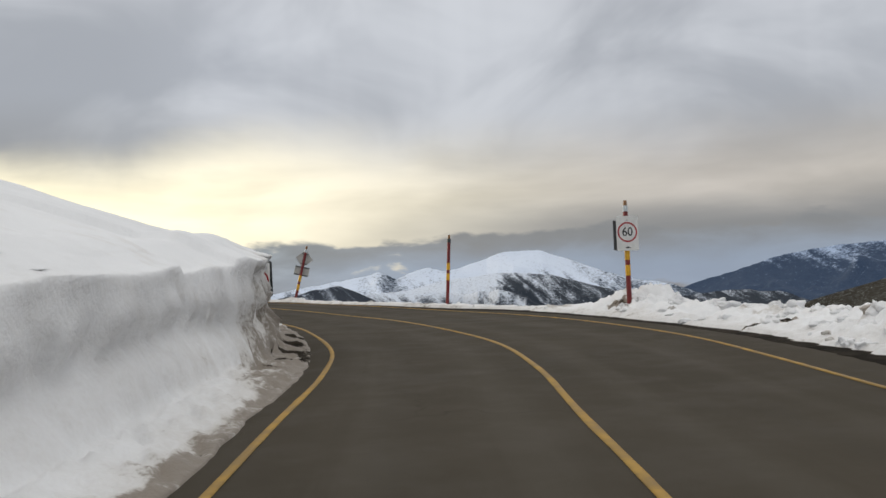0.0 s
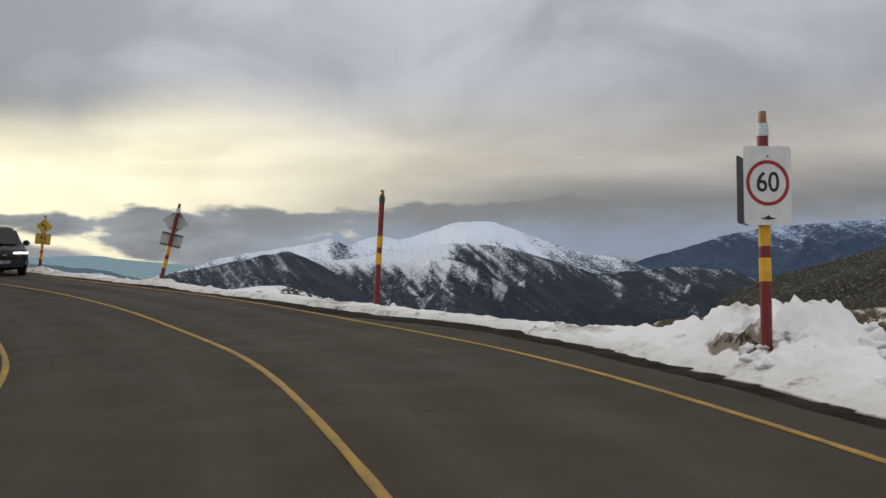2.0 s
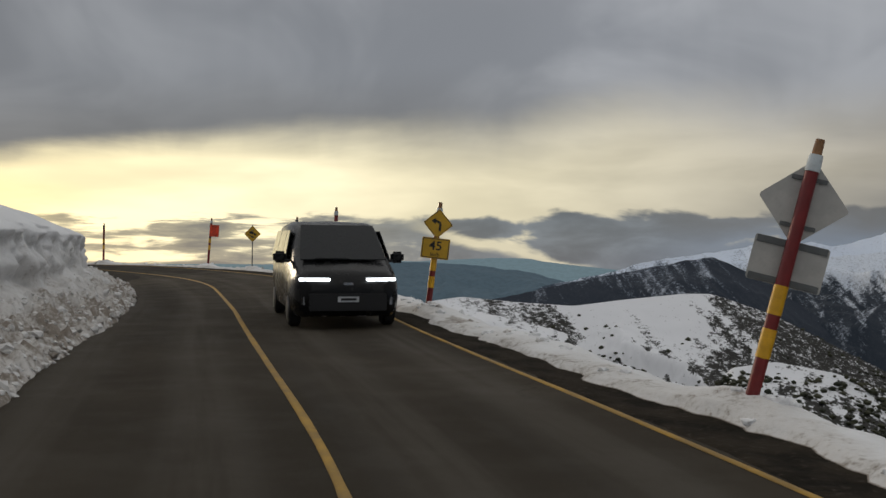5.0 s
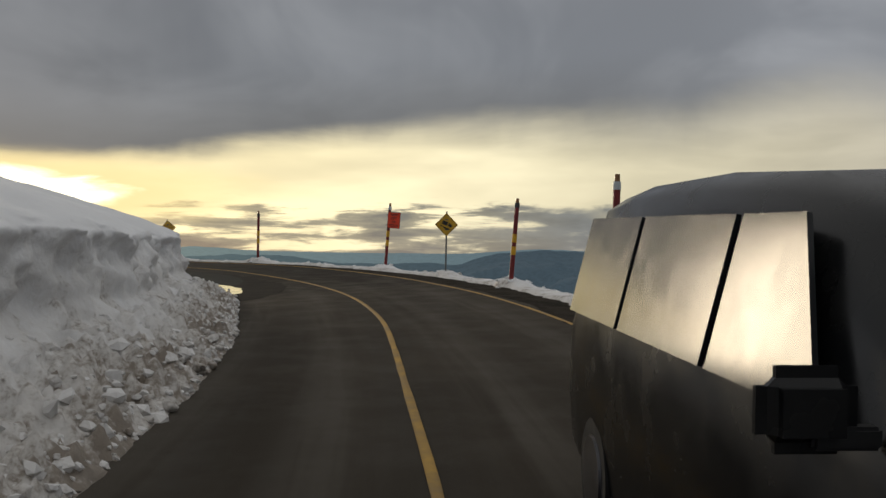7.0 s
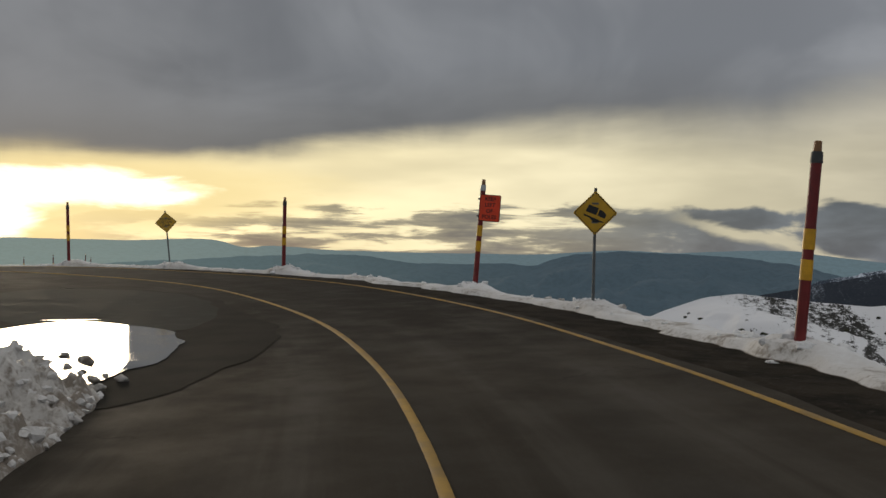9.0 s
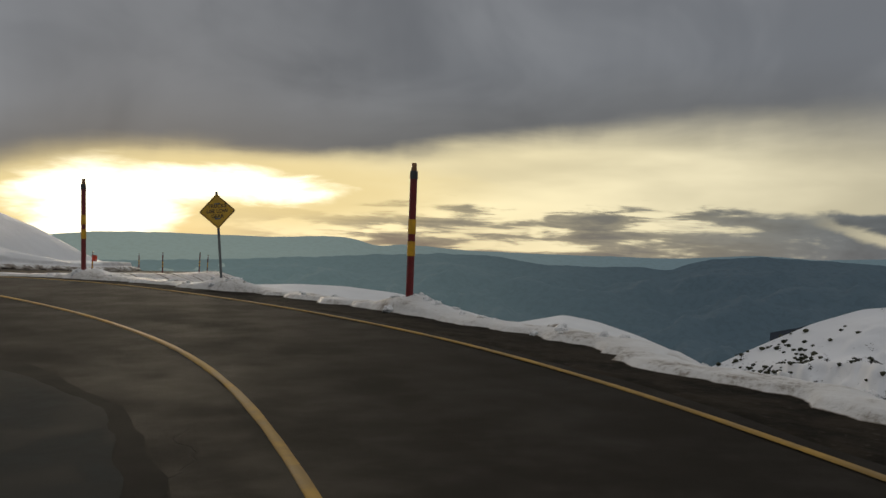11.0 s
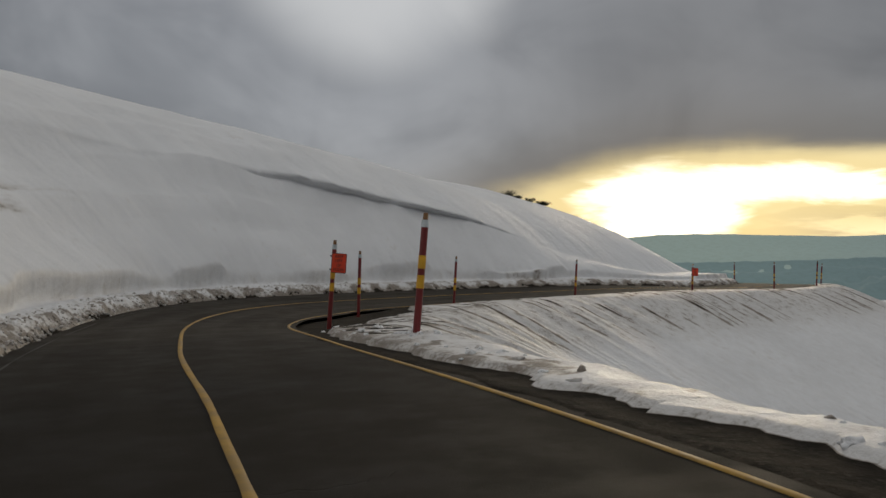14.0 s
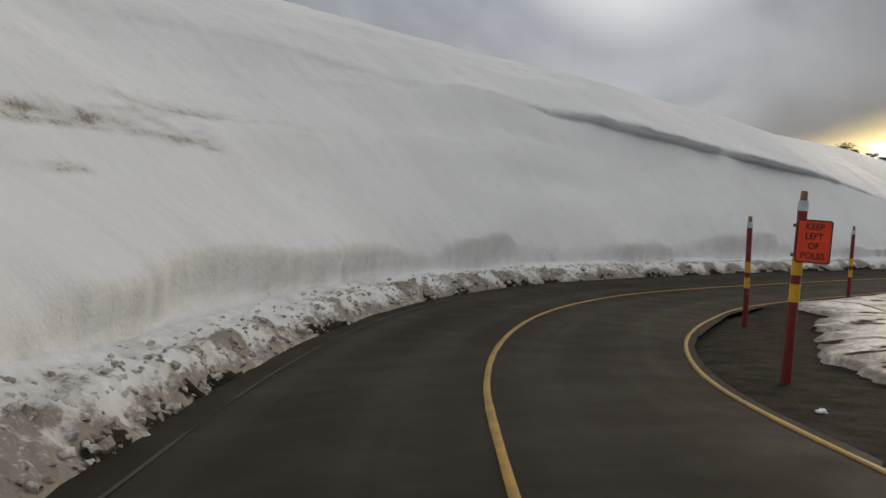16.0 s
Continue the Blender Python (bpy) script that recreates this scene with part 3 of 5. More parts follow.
def on_road(s, n, lift=0.0):
    """Points n metres to the right of the centre line at s metres along it, on the road's plane."""
    s, n = np.broadcast_arrays(np.asarray(s, float), np.asarray(n, float))
    x, y, z, b, nx, ny = (np.interp(s, ROAD_S, v) for v in (*ROAD.T, *ROAD_SIDE.T))
    return np.stack([x + nx * n, y + ny * n, z + b * n + lift], -1)


def along(x, y):
    """How far along the road the place (x, y) lies, and how far to its right."""
    i = np.argmin((ROAD[:, 0] - x) ** 2 + (ROAD[:, 1] - y) ** 2)
    return ROAD_S[i], float((np.array((x, y)) - ROAD[i, :2]) @ ROAD_SIDE[i])


S_START, S_END = 0.5, ROAD_S[-1] - 1
S_LAYBY0, _ = along(-33.2, 72.7)
S_LAYBY1, _ = along(-55.0, 83.0)
S_CUT, _ = along(-64.0, 83.3)


def left_edge(s):
    """Where the asphalt ends on the left."""
    wob = 0.25 * (fbm(s * 0.35, s * 0 + 3, 3, seed=4) - 0.5)
    bay = 6.5 * ease(s, S_LAYBY0 - 3, S_LAYBY0 + 4) * (1 - ease(s, S_LAYBY1 - 7, S_LAYBY1 + 6))
    return np.minimum(knots(LEFT_SNOW, s), knots(LEFT_LINE, s) - 0.2) - 0.15 - bay + wob


def left_snow(s):
    return knots(LEFT_SNOW, s) + 0.22 * (fbm(s * 0.8, s * 0 + 3, 4, 0.6, seed=5) - 0.5)


def right_edge(s):
    """Where the asphalt ends on the right."""
    wide = 0.12 + 0.66 * (1 - ease(s, 72, 84))
    return knots(RIGHT_LINE, s) + knots(VERGE, s) * wide + 0.12 + 0.22 * (fbm(s * 0.4, s * 0 + 8, 4, seed=9) - 0.5)


def bay_level(s, n):
    """The parking bay on the inside lies level, without the road's cross fall."""
    b = np.interp(s, ROAD_S, ROAD[:, 3])
    return -b * np.minimum(n + 2.2, 0) * ease(s, S_LAYBY0 - 2, S_LAYBY0 + 1) * (1 - ease(s, S_LAYBY1, S_LAYBY1 + 8))


def build_road():
    s = np.arange(S_START, S_END, 0.5)
    u = np.linspace(0, 1, 30)
    le, re = left_edge(s), right_edge(s)
    n = le[:, None] + (re - le)[:, None] * u
    pts = on_road(s[:, None], n)
    pts[..., 2] += 0.012 * (fbm(pts[..., 0] * 0.5, pts[..., 1] * 0.5, 3, seed=2) - 0.5)
    pts[..., 2] += bay_level(s[:, None], n)
    pts[:, 0, 2] -= 0.03
    pts[:, -1, 2] -= 0.02
    road = sheet("road", pts, [ASPHALT], uv=np.stack([n, np.broadcast_to(s[:, None], n.shape)], -1))
    tagged(road, "grey-brown asphalt mountain road with yellow lines", "road", kind="structure")
    for k, (name, at, width) in enumerate((("centre_line", CENTRE_LINE, 0.088), ("edge_line_left", LEFT_LINE, 0.085), ("edge_line_right", RIGHT_LINE, 0.075))):
        ss = np.arange(S_START, S_LAYBY0 - 6 if k == 1 else S_END, 0.25)
        shift = np.convolve(np.pad(knots(at, ss), 12, "edge"), np.ones(25) / 25, "valid") + 0.03 * (fbm(ss * 0.2, ss * 0 + k, 2, seed=6) - 0.5)
        half = width / 2 * (0.85 + 0.3 * fbm(ss * 1.3, ss * 0 + k, 3, seed=7))
        cols = np.stack([shift - half, shift - half * 0.9, shift + half * 0.9, shift + half], 1)
        lp = on_road(ss[:, None], cols, 0.012)
        lp[:, 0, 2] -= 0.010
        lp[:, -1, 2] -= 0.010
        line = sheet(name, lp, [YELLOW_LINE])
        line.parent = road
    # what is left of the worn edge line on the outside of the hairpin
    ss = np.arange(174, 200, 0.25)
    shift = knots([(170, -2.65), (181, -2.65), (186, -2.70), (190, -2.75), (206, -2.8)], ss)
    half = 0.018 * ease(fbm(ss * 0.5, ss * 0 + 4, 4, 0.6, seed=88), 0.30, 0.52) + 0.004
    lp = on_road(ss[:, None], np.stack([shift - half, shift + half], 1), 0.009)
    line = sheet("edge_line_worn", lp, [WORN_LINE])
    line.parent = road
    return road


# ------------------------------------------------------------------ ground
CENTRE = np.array((-45.0, 70.0))


def ground_height(x, y):
    """The hill that carries the road: high on the left of it, falling into the valley on the right."""
    shape = x.shape
    x, y = x.ravel(), y.ravel()
    z = np.empty(len(x))
    for a in range(0, len(x), 20000):
        px, py = x[a:a + 20000], y[a:a + 20000]
        d2 = (px[:, None] - ROAD[None, ::4, 0]) ** 2 + (py[:, None] - ROAD[None, ::4, 1]) ** 2
        i = d2.argmin(1)
        d = np.sqrt(d2[np.arange(len(i)), i])
        q, side = ROAD[::4][i], ROAD_SIDE[::4][i]
        n = (px - q[:, 0]) * side[:, 0] + (py - q[:, 1]) * side[:, 1]
        right = n > 0
        u = np.maximum(d - 5.0, 0)
        fall = -0.9 - 0.95 * u + 0.43 * np.maximum(u - 22, 0) + 0.28 * np.maximum(u - 120, 0) + 0.18 * np.maximum(u - 900, 0)
        rise = -0.45 + np.minimum(0.30 * np.maximum(u - 2, 0), 7 + 0.02 * u) - 0.30 * np.maximum(u - 130, 0) + 0.25 * np.maximum(u - 900, 0)
        tail = ease(ROAD_S[::4][i], S_END - 70, S_END - 14)
        rise = rise * (1 - tail) + np.minimum(fall, rise) * tail
        z[a:a + 20000] = q[:, 2] + np.where(right, fall, rise)
    z = np.maximum(z, -380 + 0 * z)
    return z.reshape(shape)


def build_ground():
    na = 420
    rad = np.concatenate([np.linspace(0, 150, 90), 150 * (4950 / 150) ** np.linspace(0.01, 1, 80)])
    ang = np.linspace(0, 2 * np.pi, na)
    x = CENTRE[0] + rad[:, None] * np.cos(ang)
    y = CENTRE[1] + rad[:, None] * np.sin(ang)
    z = ground_height(x, y)
    far = np.clip((rad[:, None] - 60) / 800, 0, 1)
    z = z + far * 60 * (fbm(x * 0.004, y * 0.004, 5, seed=11, ridged=True) - 0.55)
    ob = sheet("ground", np.stack([x, y, z], -1), [VALLEY])
    return tagged(ob, "snow-covered mountainside falling into a wooded valley", "ground", kind="structure")


# ------------------------------------------------------------------ mountains
def crest_points(crest, away, eye=(-5.0, 35.0, 2.4)):
    """From (degrees left, degrees up) at a distance to places."""
    return np.array([(eye[0] - away * math.sin(radians(a)), eye[1] + away * math.cos(radians(a)),
                      eye[2] + away * math.tan(radians(e))) for a, e in crest])


def mountain(name, crest, away, depth, drop, mat, label, rough=0.0, size=0.004, rows=60, cols=260, seed=1, eye=(-5.0, 35.0, 2.4), power=0.85, edge=0.0, jag=0.0, spurs=0.0, slant=0.7, apart=300.0):
    """A ridge seen from the road: from its crest it falls by drop over depth metres towards the viewer, and falls away behind."""
    c = crest_points(crest, away, eye)
    s = np.concatenate([[0], np.cumsum(np.hypot(*np.diff(c[:, :2], axis=0).T))])
    at = np.linspace(0, s[-1], cols)
    top = np.stack([np.interp(at, s, c[:, i]) for i in range(3)], 1)
    ker = np.ones(5) / 5
    top[2:-2, 2] = np.convolve(top[:, 2], ker, "valid")
    if jag:
        top[:, 2] += jag * (fbm(at / away * 60, at * 0, 4, 0.6, seed + 3) - 0.5)
    out = top[:, :2] - np.array(eye[:2])
    out /= np.linalg.norm(out, axis=1)[:, None]
    v = np.concatenate([-0.5 * np.linspace(1, 0.05, 8) ** 1.5, np.linspace(0, 1, rows) ** 1.3])
    fall = np.where(v < 0, np.abs(v) * 1.2, np.abs(v) ** power)
    p = np.zeros((len(v), cols, 3))
    p[..., :2] = top[None, :, :2] - out[None] * (v * depth)[:, None, None]
    ends = np.minimum(ease(at, 0, edge + 1e-6), 1 - ease(at, s[-1] - edge - 1e-6, s[-1])) if edge else np.ones(cols)
    p[..., 2] = top[None, :, 2] - fall[:, None] * drop - (1 - ends)[None] * drop
    n = fbm(p[..., 0] * size, p[..., 1] * size, 6, 0.52, seed, ridged=True) - 0.6
    n = n + 0.45 * (fbm((at * size * 1.6)[None] + 0 * p[..., 2] + 0.5 * n, (v * depth * size * 0.45)[:, None] + 0 * p[..., 2], 4, 0.5, seed + 40, ridged=True) - 0.6)
    p[..., 2] += rough * n * np.clip(np.abs(v) * 5, 0, 1)[:, None]
    if spurs:
        down = np.clip(v, 0, 1)[:, None] * depth
        q = (at[None] + slant * down) / apart + 0.5 * n
        g = fbm(q, down / apart * 0.22, 4, 0.5, seed + 60, ridged=True) - 0.62
        p[..., 2] += spurs * g * ease(down, 0, 0.35 * depth)
    ob = sheet(name, p, [mat])
    return tagged(ob, label, "mountain", kind="structure")


VALLEY = range_material("valley_snow_and_scrub", (0.70, 0.72, 0.76), (0.030, 0.033, 0.028), -25.0, 90.0, patch=0.006, trees=0.12)
# The faint blue glow of these four stands in for haze.
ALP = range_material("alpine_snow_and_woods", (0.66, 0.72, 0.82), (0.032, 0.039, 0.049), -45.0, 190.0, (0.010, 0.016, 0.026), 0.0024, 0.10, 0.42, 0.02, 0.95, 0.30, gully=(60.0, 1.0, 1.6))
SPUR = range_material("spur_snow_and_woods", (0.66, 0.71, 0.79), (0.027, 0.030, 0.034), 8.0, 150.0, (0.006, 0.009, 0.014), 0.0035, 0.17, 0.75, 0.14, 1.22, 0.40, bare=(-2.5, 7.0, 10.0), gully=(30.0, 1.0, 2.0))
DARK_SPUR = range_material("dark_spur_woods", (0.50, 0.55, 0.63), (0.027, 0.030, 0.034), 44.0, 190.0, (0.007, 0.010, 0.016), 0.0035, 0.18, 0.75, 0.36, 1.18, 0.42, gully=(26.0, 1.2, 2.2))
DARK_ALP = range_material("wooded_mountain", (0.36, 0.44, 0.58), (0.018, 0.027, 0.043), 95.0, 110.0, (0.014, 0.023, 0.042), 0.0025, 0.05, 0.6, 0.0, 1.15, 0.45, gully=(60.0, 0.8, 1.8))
KNOLL = range_material("knoll_snow_and_scrub", (0.78, 0.79, 0.82), (0.055, 0.054, 0.050), -72.0, 80.0, patch=0.013, trees=0.26, relief_cover=1.5, most=0.74, soft=0.14, gully=(13.0, 1.5, 1.9))
HEATH = range_material("heath_and_snow", (0.34, 0.35, 0.36), (0.034, 0.031, 0.023), -10.0, 90.0, patch=0.012, trees=0.3, relief_cover=0.8, least=0.9, most=1.15, soft=0.35)
SCRUB_HILL = range_material("scrub_hill_snow_and_heath", (0.56, 0.54, 0.50), (0.080, 0.062, 0.035), -12.0, 60.0, patch=0.05, trees=0.13, relief_cover=0.5, least=0.56, most=1.15, soft=0.28)
# Haze of the far hills, put into their blue base colours and glow.
HAZE_A = range_material("haze_glow_hills_near", (0.03, 0.05, 0.07), (0.02, 0.032, 0.042), 900.0, 60.0, (0.048, 0.071, 0.088), 0.003, 0.01, sunward_haze=(0.15, 0.21, 0.205))
HAZE_B = range_material("haze_glow_hills_far", (0.04, 0.06, 0.08), (0.03, 0.05, 0.07), 900.0, 60.0, (0.12, 0.172, 0.19), 0.003, 0.01, sunward_haze=(0.26, 0.32, 0.28))


def build_mountains():
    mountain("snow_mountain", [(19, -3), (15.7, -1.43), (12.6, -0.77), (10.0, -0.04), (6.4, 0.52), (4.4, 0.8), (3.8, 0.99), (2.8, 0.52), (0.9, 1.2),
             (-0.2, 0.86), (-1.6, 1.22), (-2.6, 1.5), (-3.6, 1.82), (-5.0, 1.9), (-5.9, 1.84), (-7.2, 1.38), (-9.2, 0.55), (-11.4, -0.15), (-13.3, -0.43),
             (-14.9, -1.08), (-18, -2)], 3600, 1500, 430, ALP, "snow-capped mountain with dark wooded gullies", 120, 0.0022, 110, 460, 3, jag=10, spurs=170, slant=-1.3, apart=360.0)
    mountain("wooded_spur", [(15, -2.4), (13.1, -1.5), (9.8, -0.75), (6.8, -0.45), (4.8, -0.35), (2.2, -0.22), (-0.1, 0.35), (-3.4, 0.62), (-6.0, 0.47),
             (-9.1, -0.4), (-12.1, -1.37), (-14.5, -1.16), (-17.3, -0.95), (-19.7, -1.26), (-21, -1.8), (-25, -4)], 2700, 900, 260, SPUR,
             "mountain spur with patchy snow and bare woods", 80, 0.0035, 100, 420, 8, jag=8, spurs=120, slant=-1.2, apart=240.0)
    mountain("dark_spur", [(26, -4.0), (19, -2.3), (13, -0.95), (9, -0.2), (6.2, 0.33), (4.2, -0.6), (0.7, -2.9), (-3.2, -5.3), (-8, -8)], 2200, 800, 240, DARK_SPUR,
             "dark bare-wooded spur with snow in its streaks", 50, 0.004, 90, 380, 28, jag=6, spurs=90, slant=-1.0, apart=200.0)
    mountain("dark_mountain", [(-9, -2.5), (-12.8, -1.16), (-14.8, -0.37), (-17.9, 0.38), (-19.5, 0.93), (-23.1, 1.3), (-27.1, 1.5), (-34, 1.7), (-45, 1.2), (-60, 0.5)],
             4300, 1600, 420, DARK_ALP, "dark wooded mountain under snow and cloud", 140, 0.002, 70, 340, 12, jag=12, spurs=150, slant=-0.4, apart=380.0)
    mountain("heath_hill", [(-17, -5.5), (-19.6, -2.75), (-21.7, -1.75), (-24.7, -0.95), (-28.8, 0.2), (-36, 1.4), (-48, 1.6)], 1000, 380, 90, HEATH,
             "brown heath hillside with patches of snow", 26, 0.012, 60, 240, 14)
    mountain("scrub_hill", [(-12.5, -6.5), (-15.5, -5.0), (-16.7, -4.25), (-18.8, -4.0), (-21.2, -4.3), (-24.3, -4.0), (-32, -3), (-44, -3)], 420, 170, 45, SCRUB_HILL,
             "low hill with brown scrub and thin snow", 9, 0.025, 60, 240, 15)
    mountain("snowy_ridge", [(46, -12), (38, -9.4), (31, -6.4), (27, -4.3), (24.6, -3.1), (22.4, -2.3), (20.6, -2.05), (17.4, -2.35), (14.1, -2.55), (11.2, -2.16), (7.8, -1.78), (6.3, -1.78), (2.9, -2.95),
             (-0.5, -4.7), (-4.3, -6.6), (-9, -8.6), (-18, -12)], 650, 300, 75, KNOLL, "smooth snowy ridge dotted with dark scrub", 6, 0.012, 110, 500, 16, spurs=62, slant=-0.8, apart=120.0)
    mountain("lower_knoll", [(9, -7.5), (5.6, -5.9), (3.0, -5.45), (-0.1, -5.95), (-3.1, -7.0), (-7.7, -7.8), (-14, -9)], 330, 120, 40, KNOLL,
             "snowy knoll with scattered bushes", 8, 0.03, 60, 220, 17, edge=22.0)
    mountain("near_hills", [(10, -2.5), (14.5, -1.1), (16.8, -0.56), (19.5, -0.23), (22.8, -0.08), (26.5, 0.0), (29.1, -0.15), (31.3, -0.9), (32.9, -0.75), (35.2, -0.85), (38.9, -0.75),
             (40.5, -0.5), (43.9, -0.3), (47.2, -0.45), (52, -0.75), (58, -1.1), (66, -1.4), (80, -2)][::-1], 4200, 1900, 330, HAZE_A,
             "wooded hills glowing blue-grey in place of haze", 150, 0.0022, 60, 300, 21, eye=(-40, 75, 3.6), jag=14)
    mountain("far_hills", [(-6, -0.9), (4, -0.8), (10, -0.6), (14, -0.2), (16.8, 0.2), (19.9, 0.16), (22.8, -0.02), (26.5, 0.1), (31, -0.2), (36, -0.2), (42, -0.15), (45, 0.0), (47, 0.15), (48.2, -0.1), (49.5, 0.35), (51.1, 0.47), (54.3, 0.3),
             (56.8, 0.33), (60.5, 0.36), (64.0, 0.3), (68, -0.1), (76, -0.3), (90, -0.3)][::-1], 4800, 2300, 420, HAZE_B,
             "pale ranges on the horizon, glowing in place of haze", 60, 0.002, 30, 300, 22, eye=(-40, 75, 3.6), jag=6)
    mountain("snow_shoulder", [(62, -3.4), (56, -2.75), (52.5, -2.62), (49.7, -2.68), (46.5, -3.0), (44, -3.5), (41, -4.25), (39, -4.6), (37.5, -4.3), (36, -3.98), (34, -4.3),
             (31.6, -5.0), (28.4, -6.2), (24, -8.5)][::-1], 130, 62, 9.5, SNOW, "smooth snow shoulder below the road", 0.5, 0.05, 60, 240, 18, eye=(-44, 79.5, 3.8), power=1.15)


# ------------------------------------------------------------------ snow beside the road
def left_bank():
    """The cut wall of snow on the inside of the bend."""
    s = np.concatenate([np.arange(S_START, 74, 0.14), np.arange(74, S_LAYBY0 + 1.2, 0.07)])
    u = np.concatenate([np.linspace(0, 1.5, 38), np.linspace(1.53, 2.3, 34), np.linspace(2.4, 7, 26), np.linspace(7.5, 34, 18)])
    S, U = np.meshgrid(s, u, indexing="ij")
    late = ease(S, 72, 88)
    # apron of ploughed lumps, then the wall, then the ledge and the slope over it
    w = 0.18 * (fbm(S * 0.5, S * 0, 4, seed=31) - 0.5)
    horn = ease(S, 58, 63) * (1 - ease(S, 69, 73))
    rough = np.maximum(ease(S, 61, 65), 0.55 * late)
    apron = (0.16 + 0.42 * late) * ease(U, -0.05, 0.9 + 0.5 * late)
    wall0 = 0.9 + 0.25 * late + w - 0.55 * horn
    high = 1.40 - 0.30 * late + 0.30 * (fbm(S * 0.35, S * 0 + 5, 3, seed=33) - 0.5)
    high = high + 0.16 * (1 - rough) * (hash2(np.floor(S * 0.42 + 0.3 * fbm(S * 0.9, S * 0, 3, seed=46)), 0 * S, 7) - 0.5)
    high = high + 0.28 * horn * (0.6 + 0.8 * fbm(S * 0.8, S * 0, 3, seed=34))
    broad = 0.40 + 0.25 * late
    wall = high * ease(U, wall0, wall0 + broad)
    crown = (0.46 + 0.02 * late) * ease(U, wall0 + 0.35, wall0 + 1.4)
    slope = np.where(U > 2.2, 0.34 * (U - 2.2), 0) - np.where(U > 13, 0.22 * (U - 13), 0)
    z = apron + wall + crown + slope
    n = left_snow(S) - U
    lump = 0.30 - cells(S * 2.1, U * 2.1, 3) * 0.38
    fine = fbm(S * 3.1, U * 3.1, 4, 0.6, seed=35) - 0.5
    on_apron = ease(U, 0.0, 0.2) * (1 - ease(U, wall0 - 0.1, wall0 + 0.3))
    z = z + on_apron * (lump * (0.14 + 0.58 * late) + (0.22 + 0.12 * late) * fine + (0.10 + 0.16 * late) * (0.32 - cells(S * 5.5, U * 5.5, 29)) + 0.22 * late * (fbm(S * 3.6, U * 3.6, 3, 0.6, seed=49, ridged=True) - 0.6))
    face = ease(U, wall0 - 0.1, wall0 + 0.1) * (1 - ease(U, wall0 + 0.6, wall0 + 1.2))
    # bedding in the cut face, scoops, and blocks that have come away
    bed = np.sin((z + 0.25 * fbm(S * 0.3, z * 0, 3, seed=36)) * 11.0)
    n = n + face * ((0.14 + 0.20 * rough) * (fbm(S * 0.25, z * 1.7, 4, seed=37) - 0.5) + (0.10 + 0.18 * rough) * (fbm(S * 0.7, z * 3.4, 5, 0.6, seed=38) - 0.5) + 0.012 * bed)
    n = n - 0.20 * ease(S, 57, 62) * (1 - ease(S, 72, 76)) * ease(U, 0.25, 0.5)
    n = n - 0.04 * ease(S, 57, 62) * (1 - ease(S, 70, 75)) * ease(z, 0.75, 1.35)
    slab = hash2(np.floor(S * 0.55 + 0.5 * z + 0.4 * fbm(S * 0.8, z, 3, seed=47)), np.floor(z * 1.6 + 0.4 * fbm(S * 0.5, z * 0, 2, seed=48)), 9) - 0.5
    n = n + face * 0.06 * slab * (1 - 0.6 * late)
    scoop = ease(fbm(S * 0.8, z * 1.1, 3, seed=42), 0.58, 0.72) * face * (0.15 + 0.85 * rough)
    n = n - 0.18 * scoop
    ledge = 0.95 + 0.35 * (fbm(S * 0.3, S * 0 + 2, 3, seed=45) - 0.5)
    n = n - face * 0.20 * ease(z, ledge - 0.55, ledge - 0.03) * (1 - ease(z, ledge - 0.02, ledge + 0.10)) * (1 - 0.5 * late)
    n = n + face * (0.06 + 0.12 * rough) * (0.40 - cells(S * 1.5, z * 2.1, 23))
    # the crown hangs out a little over the wall, in broken lengths
    edge = ease(fbm(S * 0.55, S * 0 + 8, 4, 0.6, seed=43), 0.35, 0.6)
    n = n + (0.04 + 0.05 * edge + (0.16 + 0.07 * edge) * rough) * (1 - 0.3 * horn) * ease(U, wall0 + broad * 0.62, wall0 + broad) * (1 - ease(U, wall0 + broad + 0.1, wall0 + 1.3))
    z = z + 0.35 * ease(U, 3, 8) * (fbm(S * 0.10, U * 0.2, 4, seed=39) - 0.5) + 0.10 * ease(U, 1.6, 3) * (fbm(S * 0.9, U * 0.9, 4, seed=44) - 0.5)
    ends = 1 - ease(S, S_LAYBY0 - 1.8, S_LAYBY0 + 1.1)
    z = z * ends - 0.15 * (U < 0.03) - 0.7 * (U > 33.5) - 0.6 * (1 - ends)
    pts = on_road(S, n)
    pts[..., 2] += z
    blot = fbm(S * 0.9, U * 1.6, 4, 0.6, seed=41)
    muddy = ease(S, 56, 62) * (1 - ease(S, 76, 84))
    strip = U + 0.35 * (blot - 0.5)
    early = (1 - late) * (0.95 * (1 - ease(strip, 0.12, 0.34)) + 0.30 * (1 - ease(strip, 0.34, 0.8)))
    grit_shade = early + 0.46 * late * (1 - ease(U + 0.5 * (blot - 0.5), 0.30, wall0 + 0.05))
    grit_shade = grit_shade + muddy * (0.30 * (1 - ease(strip, 0.3, 0.8)) + 0.35 * (1 - ease(U + 0.6 * (blot - 0.5), 0.2, 0.55)))
    # Besides its dirt, the wall is greyed here in place of shade.
    grit_shade = grit_shade + (0.20 + 0.18 * late) * (1 - ease(U, wall0 + 0.3, wall0 + 0.9)) + 0.30 * rough * (1 - ease(U, wall0, wall0 + broad * 0.8)) * ease(blot, 0.35, 0.65) + 0.35 * scoop * muddy
    crumb = fbm(S * 3.5, U * 4.0 + z, 4, 0.6, seed=76)
